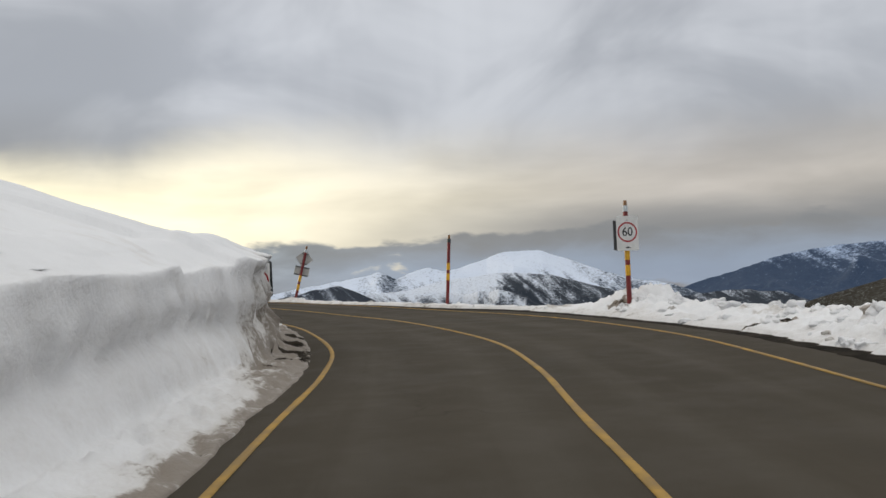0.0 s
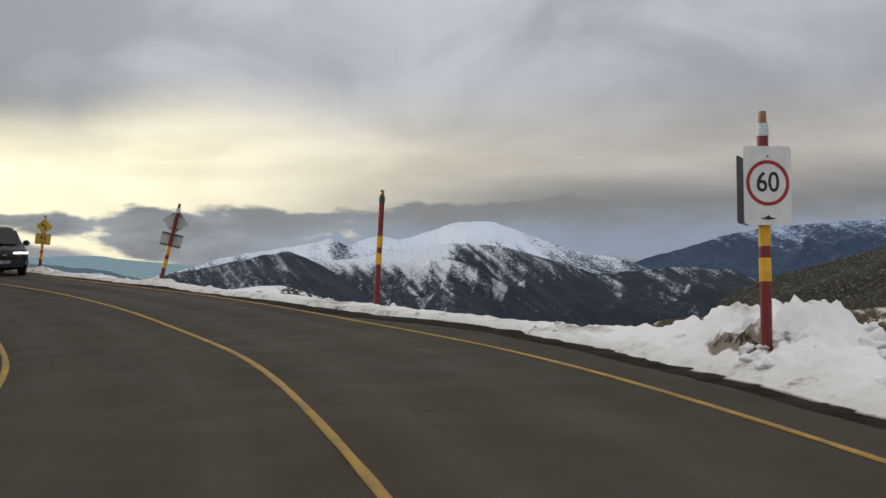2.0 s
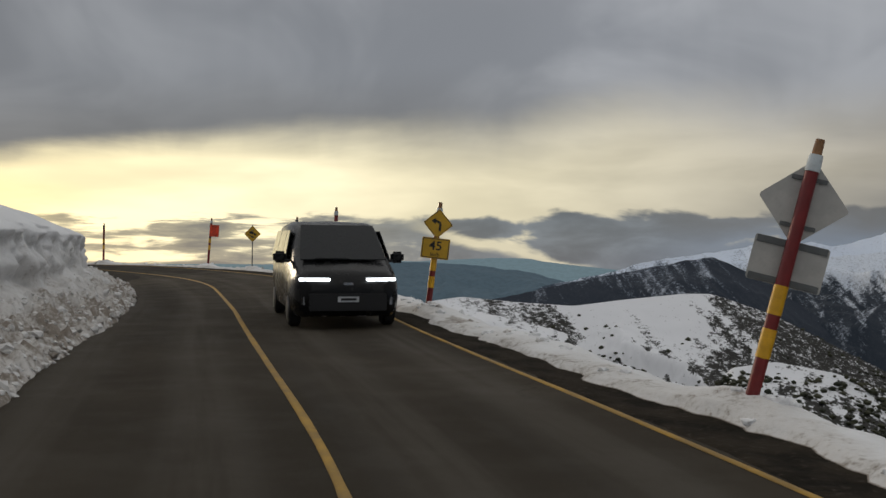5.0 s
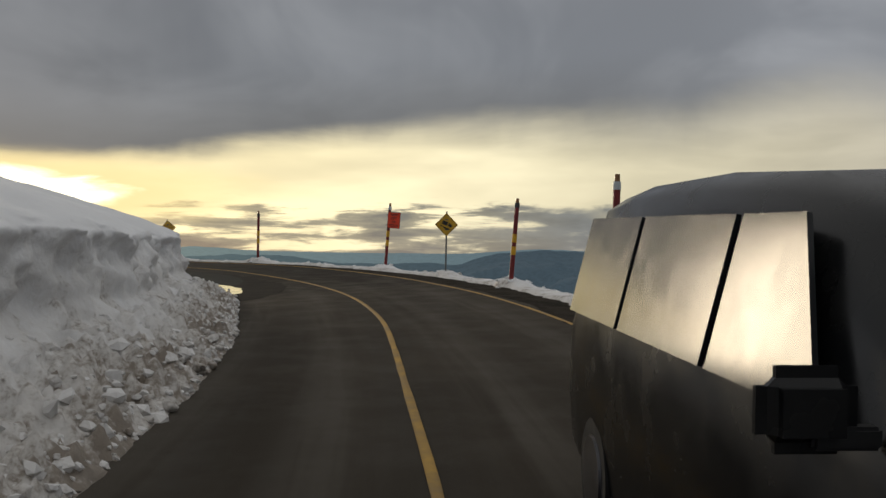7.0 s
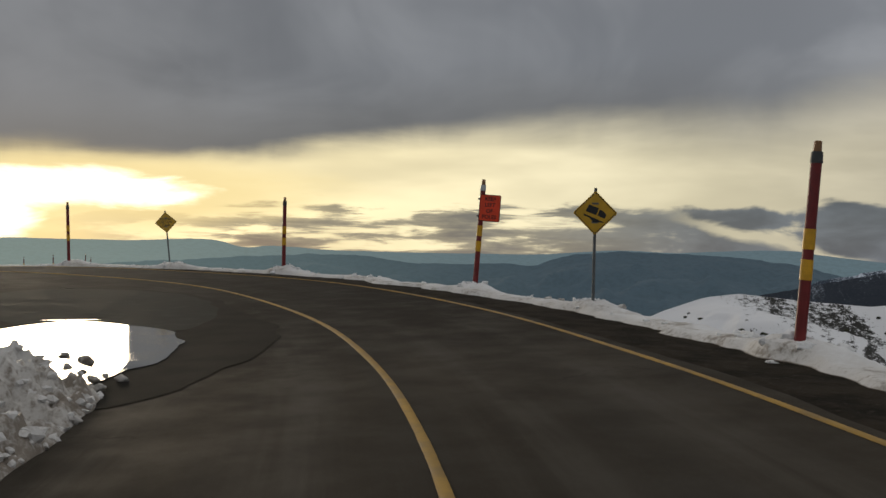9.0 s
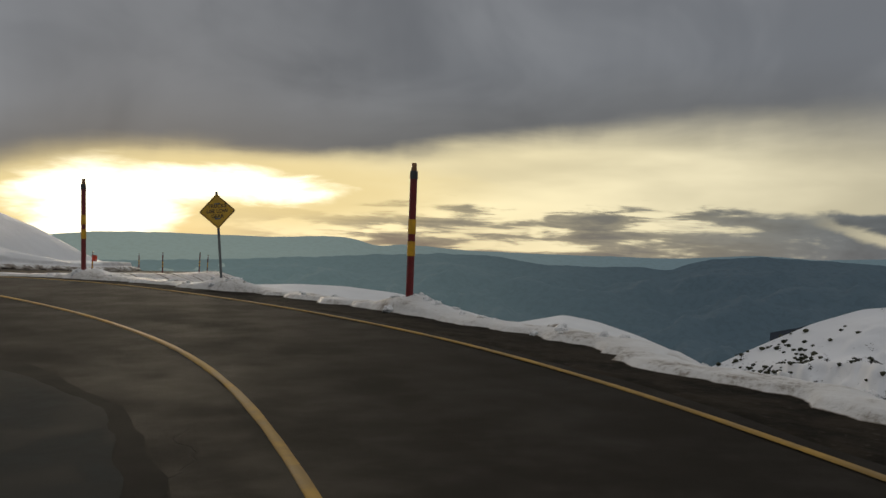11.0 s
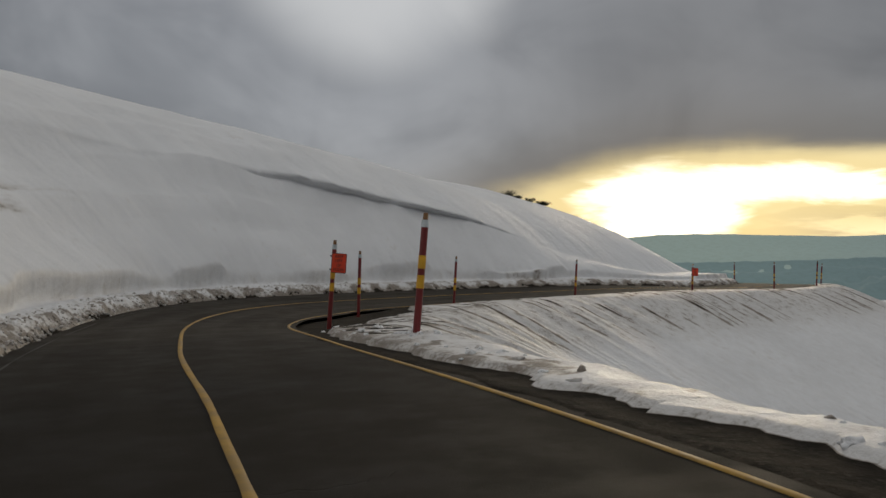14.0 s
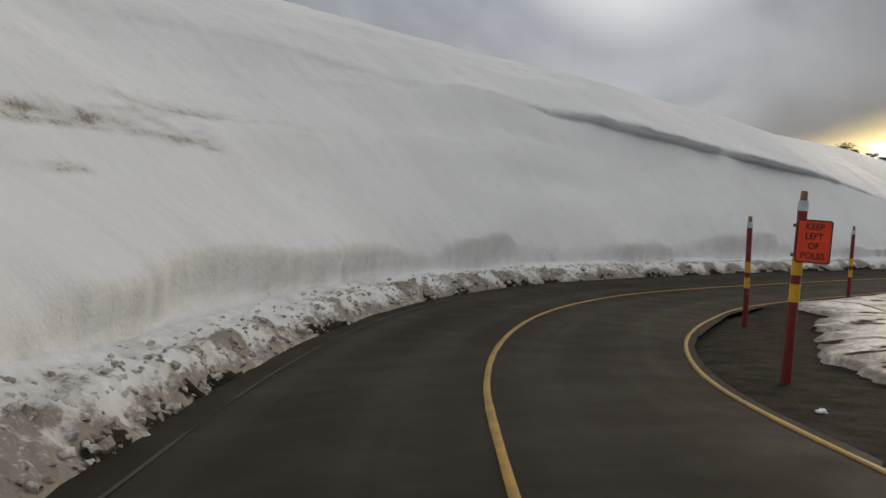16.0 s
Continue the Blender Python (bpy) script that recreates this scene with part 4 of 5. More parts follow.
    grit_shade = grit_shade + muddy * 0.8 * (crumb - 0.42) * (1 - ease(U, wall0 + broad * 0.3, wall0 + broad))
    grit_shade = np.minimum(grit_shade, 1.2) + 0.45 * muddy * ease(blot, 0.58, 0.70) * (U < 0.6)
    grit_shade = grit_shade + muddy * 0.75 * ease(blot + 0.4 * (crumb - 0.5), 0.42, 0.58) * np.exp(-((U - wall0 + 0.05) / 0.16) ** 2)
    ob = sheet("snow_bank_inner", pts, [SNOW], grit_shade)
    return tagged(ob, "ploughed snow wall with a dirty foot beside the road", "snow bank", kind="structure")


def cut_slope():
    """The tall cut snow slope on the outside of the hairpin."""
    s = np.concatenate([np.arange(S_CUT - 14, 172, 0.22), np.arange(172, 216, 0.11), np.arange(216, S_END, 0.22)])
    v = np.concatenate([np.linspace(0, 2.2, 36), np.linspace(2.26, 4, 70), np.linspace(4.02, 4.6, 24), np.linspace(4.7, 6, 14)])
    S, V = np.meshgrid(s, v, indexing="ij")
    reach = knots([(0, 10), (196, 10), (206, 7.8), (212, 7.2), (217, 6.2), (221, 5.0), (235, 4.5), (400, 5)], S) + 1.8 * (fbm(S * 0.10, S * 0 + 2, 4, 0.6, seed=51) - 0.5) * (1 - ease(S, 220, 234))
    tall = knots([(0, 6.5), (168, 7.4), (196, 8.0), (203, 8.0), (207, 7.8), (212, 7.4), (217, 6.9), (222, 6.3), (232, 4.8), (243, 2.4), (255, 0.9), (400, 0.5)], S)
    tall = tall + 0.5 * (fbm(S * 0.13, S * 0 + 6, 4, 0.6, seed=52) - 0.5) * np.minimum(1, tall / 5) * (1 - ease(S, 220, 234))
    # v: 0 to 2.2 in metres from the foot, 2.2 to 4 up to the lip, 4 to 6 beyond it
    U = np.where(V <= 2.2, V, np.where(V <= 4, 2.2 + (V - 2.2) / 1.8 * (reach - 2.2), reach + np.where(V < 4.6, (V - 4) * 12, 7.2 + (V - 4.6) * 38)))
    grow = ease(S, S_CUT - 12, S_CUT + 4)
    berm = 0.40 * ease(U, 0, 0.6) + 0.08 * ease(U, 0.6, 1.5)
    notch = 1.45 + 0.8 * (fbm(S * 0.20, S * 0 + 3, 2, 0.5, seed=73) - 0.5)
    sharp = 0.35 + 0.65 * ease(fbm(S * 0.22, S * 0 + 1, 2, 0.5, seed=77), 0.38, 0.62)
    step = 0.74 * (sharp * ease(U, notch, notch + 0.22) + (1 - sharp) * ease(U, notch - 0.5, notch + 1.3)) * np.minimum(1, tall / 1.2)
    f = np.clip((U - 1.6) / (reach - 1.6), 0, 1)
    rise = (tall - 1.1) * np.clip(f, 0, 1) ** 0.95 * (tall > 1.1) * 0.98
    shelf = np.maximum(tall - 1.1, 0) * (0.01 + 0.04 * ease(S, 212, 217) * (1 - ease(S, 230, 238))) * ease(V, 3.93, 4.02)
    summit = knots([(0, 12.0), (168, 13.6), (206, 14.6), (214, 14.0), (222, 13.0), (232, 11.7), (243, 11.1), (255, 11.8), (265, 10.4), (276, 6.0), (290, 1.6), (400, 1)], S)
    length = knots([(0, 9), (232, 9.5), (243, 11), (255, 13), (400, 16)], S)
    back = np.maximum(summit - tall, 0) * (1 - np.exp(-np.maximum(U - reach, 0) / length))
    z = berm + step + rise + shelf + back
    lump = 0.30 - cells(S * 2.4, U * 2.4, 9) * 0.40
    foot = ease(U, 0, 0.15) * (1 - ease(U, 1.25, 1.6))
    z = z + foot * (lump * 0.22 + 0.10 * (0.3 - cells(S * 5.5, U * 5.5, 19)) + 0.13 * (fbm(S * 2.5, U * 2.5, 4, seed=53) - 0.5))
    big = np.minimum(1, tall / 6) * ease(U, 1.9, 4) * (1 - 0.75 * ease(S, 215, 232))
    z = z + big * (1.0 * (fbm(S * 0.05, U * 0.22, 4, seed=55) - 0.5) + 0.45 * (fbm(S * 0.04 + U * 0.10, U * 0.55, 4, 0.55, seed=72) - 0.5) + 0.05 * (fbm(S * 0.3, U * 0.9, 4, seed=56) - 0.5))
    z = z * grow - 0.15 * (V < 0.03) - 3.0 * (V > 5.95) - 0.6 * (1 - grow)
    n = left_snow(S) - U
    # the lip leans out over the face
    jag = fbm(S * 0.45, S * 0 + 4, 4, 0.6, seed=60)
    hang = ease(V, 3.94, 4.0) * (1 - ease(V, 4.0, 4.10)) * ease(S, 212, 217) * (1 - ease(S, 228, 238)) * ease(jag, 0.22, 0.5)
    n = n + hang * (0.95 * fbm(S * 0.9, S * 0 + 9, 5, 0.65, seed=58))
    n = n - 0.16 * ease(V, 3.88, 3.94) * (1 - ease(V, 3.95, 3.99)) * ease(S, 212, 217) * (1 - ease(S, 228, 238))
    z = z - 0.10 * hang
    # the plough has cut the foot upright
    n = n + 0.26 * sharp * ease(U, notch, notch + 0.2) * (1 - ease(U, notch + 0.35, notch + 2.2)) * np.minimum(1, tall / 3)
    pts = on_road(S, n)
    pts[..., 2] = on_road(S, left_snow(S))[..., 2] + z
    blot = fbm(S * 1.1, U * 2, 4, 0.6, seed=57)
    streak = fbm((S + 6) * 0.13 + U * 0.35, U * 1.1, 5, 0.55, seed=59)
    stain = ease(streak, 0.45, 0.68) * ease(U, 3.0, 3.7) * (1 - ease(U, 4.6, 6.0)) * ease(S, 175, 180) * (1 - ease(S, 195, 203))
    crumb = fbm(S * 4.0, U * 4.0, 4, 0.6, seed=75)
    # Among the terms, a greyer band along the upright step.
    grit_shade = (0.36 + 0.46 * ease(blot, 0.4, 0.62) + 0.9 * (crumb - 0.5)) * (1 - ease(U + 0.5 * (blot - 0.5), 0.55, 1.6)) + 0.75 * (1 - ease(U + 0.5 * (crumb - 0.5), 0.05, 0.45)) + 0.30 * (1 - ease(U, 1.4, 2.0)) * ease(blot, 0.3, 0.7) + 0.22 * ease(U, notch - 0.1, notch) * (1 - ease(U, notch + 0.2, notch + 0.45)) + 1.15 * stain
    ob = sheet("snow_slope_outer", pts, [SNOW], grit_shade)
    return tagged(ob, "tall cut snow slope with an overhanging lip", "snow bank", kind="structure")


def right_berm():
    """Low ploughed snow on the valley side, and the fill slope below it."""
    s = np.concatenate([np.arange(S_START, 54, 0.3), np.arange(54, 84, 0.09), np.arange(84, S_END, 0.17)])
    v = np.concatenate([np.linspace(0, 1, 9), 1 + np.linspace(0.03, 3.0, 56), 4 + np.linspace(0.1, 6, 28), 10 + np.linspace(0.5, 36, 26)])
    S, V = np.meshgrid(s, v, indexing="ij")
    early = 1 - ease(S, 70, 77)
    bend = ease(S, 164, 180)
    gap = knots(RIGHT_LINE, S) + knots(VERGE, S) - right_edge(S) + (0.5 + 0.7 * ease(S, 138, 146) * (1 - ease(S, 168, 174))) * (fbm(S * 0.8, S * 0 + 7, 5, 0.65, seed=62) - 0.5)
    gap = gap + (0.15 + 0.35 * early) * (fbm(S * 3.2, S * 0 + 3, 4, 0.6, seed=74) - 0.5)
    bare = ease(S, 180, 185) * (1 - ease(S, 203, 209))
    gap = gap + 1.9 * bare * (0.5 + fbm(S * 0.5, S * 0, 3, seed=69))
    gap = np.maximum(gap, 0.08)
    mound = np.zeros(S.shape)
    feet = [q[0] for q in POLES[:10]] + [(-34.33, 80.56), (-56.85, 88.02)]
    for foot in feet:
        s0, n0 = along(foot[0], foot[1])
        pull = np.exp(-((S - s0) / 0.6) ** 2)
        gap = gap * (1 - pull) + np.minimum(gap, np.maximum(n0 - 0.42 - right_edge(S), 0.08)) * pull
    U = np.where(V <= 1, V * gap, gap + V - 1)
    W = U - gap
    for i, foot in enumerate(feet):
        s0, n0 = along(foot[0], foot[1])
        far = np.hypot((S - s0 + 0.1) / 0.75, (right_edge(S) + U - n0 - 0.1) / 0.55)
        mound += (0.12 if i == 0 else 0.20 if i in (1, 4, 5, 6, 7, 8, 11) else 0.11) * np.exp(-far ** 2) * ease(W, 0, 0.15)
    heap = knots(HEAPS, S)
    slab = 0.05 + 0.06 * fbm(S * 0.6, S * 0 + 1, 4, seed=63) + 0.05 * bend
    crest = 0.25 + 1.6 * early + 1.0 * bend + 0.4 * fbm(S * 0.35, S * 0 + 9, 3, seed=70)
    rise = slab * ease(W, 0, 0.14) + heap * ease(W + 0.9 * (fbm(S * 0.9, U * 0.9, 4, 0.6, seed=75) - 0.5), 0.3, 1.7)
    steep = 0.95 - 0.50 * bend
    D = np.maximum(W - crest, 0)
    drop = steep * (D - 0.9 * (1 - np.exp(-D / 0.9)))
    z = -0.02 * ease(U, 0, 0.3) + rise - drop
    lump = 0.34 - cells(S * 1.9, U * 1.9, 13) * 0.42
    soft = 0.34 - cells(S * 0.8, U * 0.8, 17) * 0.42
    small = 0.30 - cells(S * 4.5, U * 4.5, 19) * 0.42
    zone = ease(W, 0.1, 0.5) * (1 - ease(W, crest + 0.4, crest + 1.6))
    piled = np.clip(heap * 1.6 + 0.30 * early, 0, 1)
    low = 1 - 0.45 * ease(S, 78, 84)
    z = z + low * zone * ((0.09 + 0.85 * piled * ease(W, 0.2, 1.2)) * lump + (0.05 + 0.6 * piled * ease(W, 0.4, 1.4)) * soft + (0.08 + 0.60 * piled * ease(W, 0.1, 0.7)) * small + 0.07 * (fbm(S * 2.6, U * 2.6, 4, seed=65) - 0.5))
    z = z + mound * (0.75 + 1.2 * small + 0.5 * lump)
    runs = ease(W, crest + 0.5, crest + 3.0)
    z = z + runs * (0.40 * (fbm(S * 0.55, U * 0.07, 3, seed=66) - 0.5) + 0.5 * (fbm(S * 0.08, U * 0.08, 3, seed=67) - 0.5))
    z = z - 0.09 * (V < 0.02) - 2.0 * (V > 45.5)
    z = z - 0.10 * bare * (1 - ease(W, 0, 1.2))
    n = right_edge(S) - 0.30 * (1 - ease(U, 0, 0.12)) + U
    pts = on_road(S, n)
    pts[..., 2] = on_road(S, right_edge(S))[..., 2] + z
    blot = fbm(S * 0.8, U * 1.2, 4, 0.6, seed=68)
    streak = fbm(S * 2.0, U * 0.14, 4, 0.6, seed=71)
    grit_shade = 2.0 * (W < 0.01) + (W >= 0.01) * (0.42 * (1 - ease(W + 1.2 * (blot - 0.5), 0.0, 0.8)) + 0.10 + 0.14 * ease(S, 74, 80))
    grit_shade = np.maximum(grit_shade, 1.7 * ease(blot, 0.58, 0.64) * early * (1 - ease(W, 0.7, 1.2)))
    late = ease(S, 166, 182)
    grit_shade = np.maximum(grit_shade, 1.62 * ease(streak, 0.64, 0.70) * ease(W, 0.5, 0.9) * (1 - ease(W, 4, 8)) * late)
    grit_shade = np.maximum(grit_shade, 1.95 * ease(streak, 0.50, 0.58) * ease(S, 174, 178) * (1 - ease(S, 188, 200)) * ease(W, 0.1, 0.4) * (1 - ease(W, 2.0, 4.0)))
    grit_shade = np.maximum(grit_shade, 1.8 * ease(blot, 0.62, 0.70) * (1 - ease(W, 1.5, 2.5)) * (0.4 + 0.6 * late))
    grit_shade = grit_shade + 0.38 * bend * (1 - ease(W, 5, 9)) * (grit_shade < 1.2)
    ob = sheet("snow_berm_outer", pts, [SNOW], grit_shade)
    return tagged(ob, "low lumpy berm of ploughed snow over the drop", "snow bank", kind="structure")


build_ground()
build_mountains()
build_road()
left_bank()
cut_slope()
right_berm()


# ------------------------------------------------------------------ snow poles and signs
def pole_parts(root, height, bands_top, cap, radius=0.068):
    """A marker pole in maroon with two yellow bands, a collar and a reflector cap; 0.5 m of it in the snow."""
    part("post", tube(radius, radius * 0.95, -0.5, height * 0.90, 20), MAROON, root, smooth=True)
    b, g = 0.105 * height, 0.052 * height
    for top in (bands_top * height, bands_top * height - b - g):
        part("band", tube(radius + 0.004, radius + 0.003, top - b, top, 20), YELLOW, root, "yellow reflective band", smooth=True)
    part("collar", tube(radius * 1.10, radius * 0.98, height * 0.885, height * 0.945, 20, 0.006), CHARCOAL if cap == "dark" else PALE, root,
         "dark grey collar" if cap == "dark" else "pale grey collar", smooth=True)
    part("reflector", tube(radius * 0.74, radius * 0.66, height * 0.943, height, 14, 0.006), REFLECTOR, root, "amber reflector cap", smooth=True)


def stand(root, foot, top, facing=(0, -1)):
    """Set a post by its foot and its leaning top; its signs look towards facing."""
    z = (Vector(top) - Vector(foot)).normalized()
    y = -Vector((facing[0], facing[1], 0))
    y = (y - z * y.dot(z)).normalized()
    x = y.cross(z)
    m = Matrix((x, y, z)).transposed().to_4x4()
    m.translation = foot
    root.matrix_world = m
    return root


def brackets(root, zs, y, half):
    for z in zs:
        part("bracket", box(-half, half, y - 0.012, y + 0.012, z - 0.022, z + 0.022, 0.004), GALVANISED, root, "steel mounting rail")


def speed_face(root, z, y, w=0.60, h=0.93):
    """White speed sign with a red ring, centred at height z, its face at y."""
    face = part("sign_panel", plate(rounded(w, h, 0.045), y, y + 0.004), WHITE_FACE, root, "white speed limit panel", at=pose(0, 0, z))
    c = [(0.27 * math.cos(2 * math.pi * i / 48), 0.27 * math.sin(2 * math.pi * i / 48) + 0.03) for i in range(48)]
    d = [(0.228 * math.cos(2 * math.pi * i / 48), 0.228 * math.sin(2 * math.pi * i / 48) + 0.03) for i in range(48)]
    part("ring", ring_plate(c, d, y - 0.003, y - 0.0005), RED_INK, face, "red ring")
    lettering("number", "60", 0.33, BLACK_INK, face, pose(0, y - 0.002, 0.03), 0.001, 0.9)
    part("plate_mark", plate([(-0.10, -0.39), (0.0, -0.405), (0.11, -0.39), (0.03, -0.375), (0.0, -0.345), (-0.03, -0.375)], y - 0.003, y - 0.0005), BLACK_INK, face)
    part("bolt", tube(0.012, 0.010, 0, 0.012, 10), GALVANISED, face, at=pose(0, y, h / 2 - 0.12, 90))
    return face


def diamond(root, z, y, side, back=False, symbol=None):
    """Yellow warning diamond whose face is at y (or at -y side hidden, with its bare back to the viewer)."""
    y1 = y + 0.004
    face = part("sign_panel", plate(rounded(side, side, side * 0.06, 45), y, y1), ALUMINIUM if back else YELLOW_FACE, root,
                "bare aluminium back of a warning sign" if back else "yellow warning diamond", at=pose(0, 0, z))
    yf = y1 + 0.0005 if back else y - 0.003
    if back:
        part("sign_face", plate(rounded(side * 0.985, side * 0.985, side * 0.06, 45), y1 + 0.0005, y1 + 0.002), YELLOW_FACE, face, "yellow face")
    else:
        part("border", ring_plate(rounded(side * 0.95, side * 0.95, side * 0.055, 45), rounded(side * 0.91, side * 0.91, side * 0.05, 45), yf, yf + 0.0025), BLACK_INK, face, "black border line")
    if symbol == "bend":
        r = side
        pts = [(0.16, -0.34), (0.16, -0.02), (0.10, 0.10), (-0.06, 0.17), (-0.12, 0.18), (-0.12, 0.27), (-0.33, 0.12), (-0.12, -0.03), (-0.12, 0.06), (-0.06, 0.06), (0.03, 0.0), (0.05, -0.06), (0.05, -0.34)]
        part("arrow", plate([(a * r, b * r) for a, b in pts], yf, yf + 0.0025), BLACK_INK, face, "black bend arrow")
    if symbol == "truck":
        r = side
        for name, pts in (("slope", [(-0.36, -0.02), (0.30, -0.30), (-0.05, -0.30), (-0.20, -0.14), (-0.36, -0.08)]),
                          ("cargo_box", [(-0.30, 0.06), (-0.20, 0.27), (0.12, 0.15), (0.03, -0.07)]),
                          ("cab", [(0.14, 0.11), (0.07, -0.08), (0.30, -0.18), (0.35, -0.06), (0.27, 0.05)])):
            part(name, plate([(a * r, b * r) for a, b in pts], yf, yf + 0.0025), BLACK_INK, face, "black symbol of a truck on a slope")
    if symbol == "words":
        for line, zz in (("TRUCKS", 0.125), ("USE LOW", 0.0), ("GEAR", -0.125)):
            lettering("inscription", line, 0.125, BLACK_INK, face, pose(0, yf + 0.001, zz), 0.001, 0.92)
    return face


def keep_left_panel(root, z, y, w=0.53, h=0.67):
    """Orange-red panel beside the pole."""
    face = part("sign_panel", plate(rounded(w, h, 0.035), y, y + 0.005), ORANGE_FACE, root, "orange-red panel with black words", at=pose(w / 2 - 0.05, 0, z))
    part("border", ring_plate(rounded(w - 0.004, h - 0.004, 0.034), rounded(w - 0.035, h - 0.035, 0.026), y - 0.003, y - 0.0005), BLACK_INK, face, "thin black border")
    for i, word in enumerate(("KEEP", "LEFT", "OF", "POLES")):
        lettering("inscription", word, 0.135 * h / 0.67, BLACK_INK, face, pose(0, y - 0.002, (0.225 - 0.15 * i) * h / 0.67), 0.001, 0.95)
    return face


SIGNED = {0: "speed", 2: "backs", 3: "bend", 6: "keep", 10: "keep", 14: "keep"}
FACING = {0: (0.10, -1.0), 2: (0.05, -1.0), 3: (0.40, -0.91), 6: (0.47, -0.88), 10: (0.95, -0.31), 14: (0.88, -0.46)}
POLE_LABELS = {None: "maroon snow marker pole with yellow bands", "speed": "maroon pole with a white 60 speed limit sign",
               "backs": "leaning maroon pole with the bare backs of signs", "bend": "maroon pole with a yellow bend sign and speed plate",
               "keep": "maroon pole with an orange-red notice panel"}


def build_poles():
    for i, (foot, top, bands, cap) in enumerate(POLES):
        h = (Vector(top) - Vector(foot)).length
        kind = SIGNED.get(i)
        root = new("road_sign" if kind else "snow_pole")
        pole_parts(root, h, bands, cap)
        if kind == "speed":
            speed_face(root, h * 0.662, -0.105)
            rear = part("rear_panel", plate(rounded(0.60, 0.80, 0.045), -0.003, 0.003), CHARCOAL, root, "dark back of a second panel", at=pose(-0.20, 0.13, h * 0.645, 0, 0, 52))
            brackets(root, (h * 0.75, h * 0.57), -0.085, 0.24)
        elif kind == "backs":
            diamond(root, h * 0.775, 0.085, 0.62, back=True)
            plate_ob = part("advisory_plate", plate(rounded(0.72, 0.46, 0.03), 0.085, 0.089), ALUMINIUM, root, "bare back of a speed plate", at=pose(0, 0, h * 0.555))
            for z in (0.19, -0.19):
                part("rail", box(-0.34, 0.34, 0.070, 0.085, z - 0.035, z + 0.035, 0.004), GALVANISED, plate_ob, "stiffening rail")
            brackets(root, (h * 0.86, h * 0.69), 0.072, 0.17)
        elif kind == "bend":
            diamond(root, h * 0.80, -0.10, 0.47, symbol="bend")
            adv = part("advisory_plate", plate(rounded(0.62, 0.46, 0.03), -0.10, -0.096), YELLOW_FACE, root, "yellow 45 km/h plate", at=pose(0, 0, h * 0.575))
            part("border", ring_plate(rounded(0.59, 0.43, 0.028), rounded(0.56, 0.40, 0.02), -0.103, -0.1005), BLACK_INK, adv, "black border line")
            lettering("number", "45", 0.28, BLACK_INK, adv, pose(0, -0.102, 0.05), 0.001, 1.05)
            lettering("inscription", "km/h", 0.10, BLACK_INK, adv, pose(0, -0.102, -0.14), 0.001)
            brackets(root, (h * 0.85, h * 0.60), -0.083, 0.14)
        elif kind == "keep":
            keep_left_panel(root, h * 0.715, -0.085, *((0.53, 0.67) if i < 9 else (0.45, 0.58)))
            brackets(root, (h * 0.80, h * 0.63), -0.072, 0.10)
        stand(root, foot, top, FACING.get(i, (0.5, -0.86)))
        tagged(root, POLE_LABELS[kind], "road sign" if kind else "snow pole", "" if kind else "snow poles along the road")
    # signs on thin posts of their own
    for foot, top, facing, symbol, label in (((-34.33, 80.56, 2.44), (-34.31, 80.57, 4.55), (0.50, -0.86), "truck", "yellow diamond with a truck symbol on a thin post"),
                                             ((-56.85, 88.02, 2.66), (-57.31, 88.10, 4.72), (0.80, -0.60), "words", "yellow trucks use low gear diamond on thin post")):
        h = (Vector(top) - Vector(foot)).length
        root = new("road_sign")
        part("post", tube(0.03, 0.03, -0.4, h + 0.02, 12), GALVANISED, root, "thin dark steel post", smooth=True)
        diamond(root, h - 0.46, -0.045, 0.60, symbol=symbol)
        brackets(root, (h - 0.28, h - 0.64), -0.034, 0.07)
        stand(root, foot, top, facing)
        tagged(root, label, "road sign")
    # speed sign half buried in the bank on the inside of the bend
    root = new("road_sign")
    foot, top = (-4.52, 23.6, 1.0), (-4.52, 23.6, 2.42)
    part("post", tube(0.06, 0.06, -0.5, 1.30, 16), MAROON, root, smooth=True)
    speed_face(root, 0.93, -0.10)
    part("rear_panel", plate(rounded(0.62, 0.86, 0.045), -0.003, 0.003), CHARCOAL, root, "dark back of a second panel", at=pose(0.04, 0.10, 1.0, 0, 0, -16))
    brackets(root, (1.15, 0.75), -0.08, 0.24)
    stand(root, foot, top, (0.02, -1.0))
    tagged(root, "white 60 speed limit sign half buried in snow", "road sign")


build_poles()


# ------------------------------------------------------------------ van
def van_material():
    m, k, b, p = material("black_car_paint", 0.28, 0.0, 0.22)
    f = k.noise(p, 3.0, 4.0)
    k.set(b.inputs["Base Color"], k.mix(k.ramp(f, 0.4, 0.7), (0.006, 0.0065, 0.0075), (0.012, 0.012, 0.012)))
    k.set(b.inputs["Roughness"], k.ramp(f, 0.3, 0.7, 0.16, 0.30))
    return m


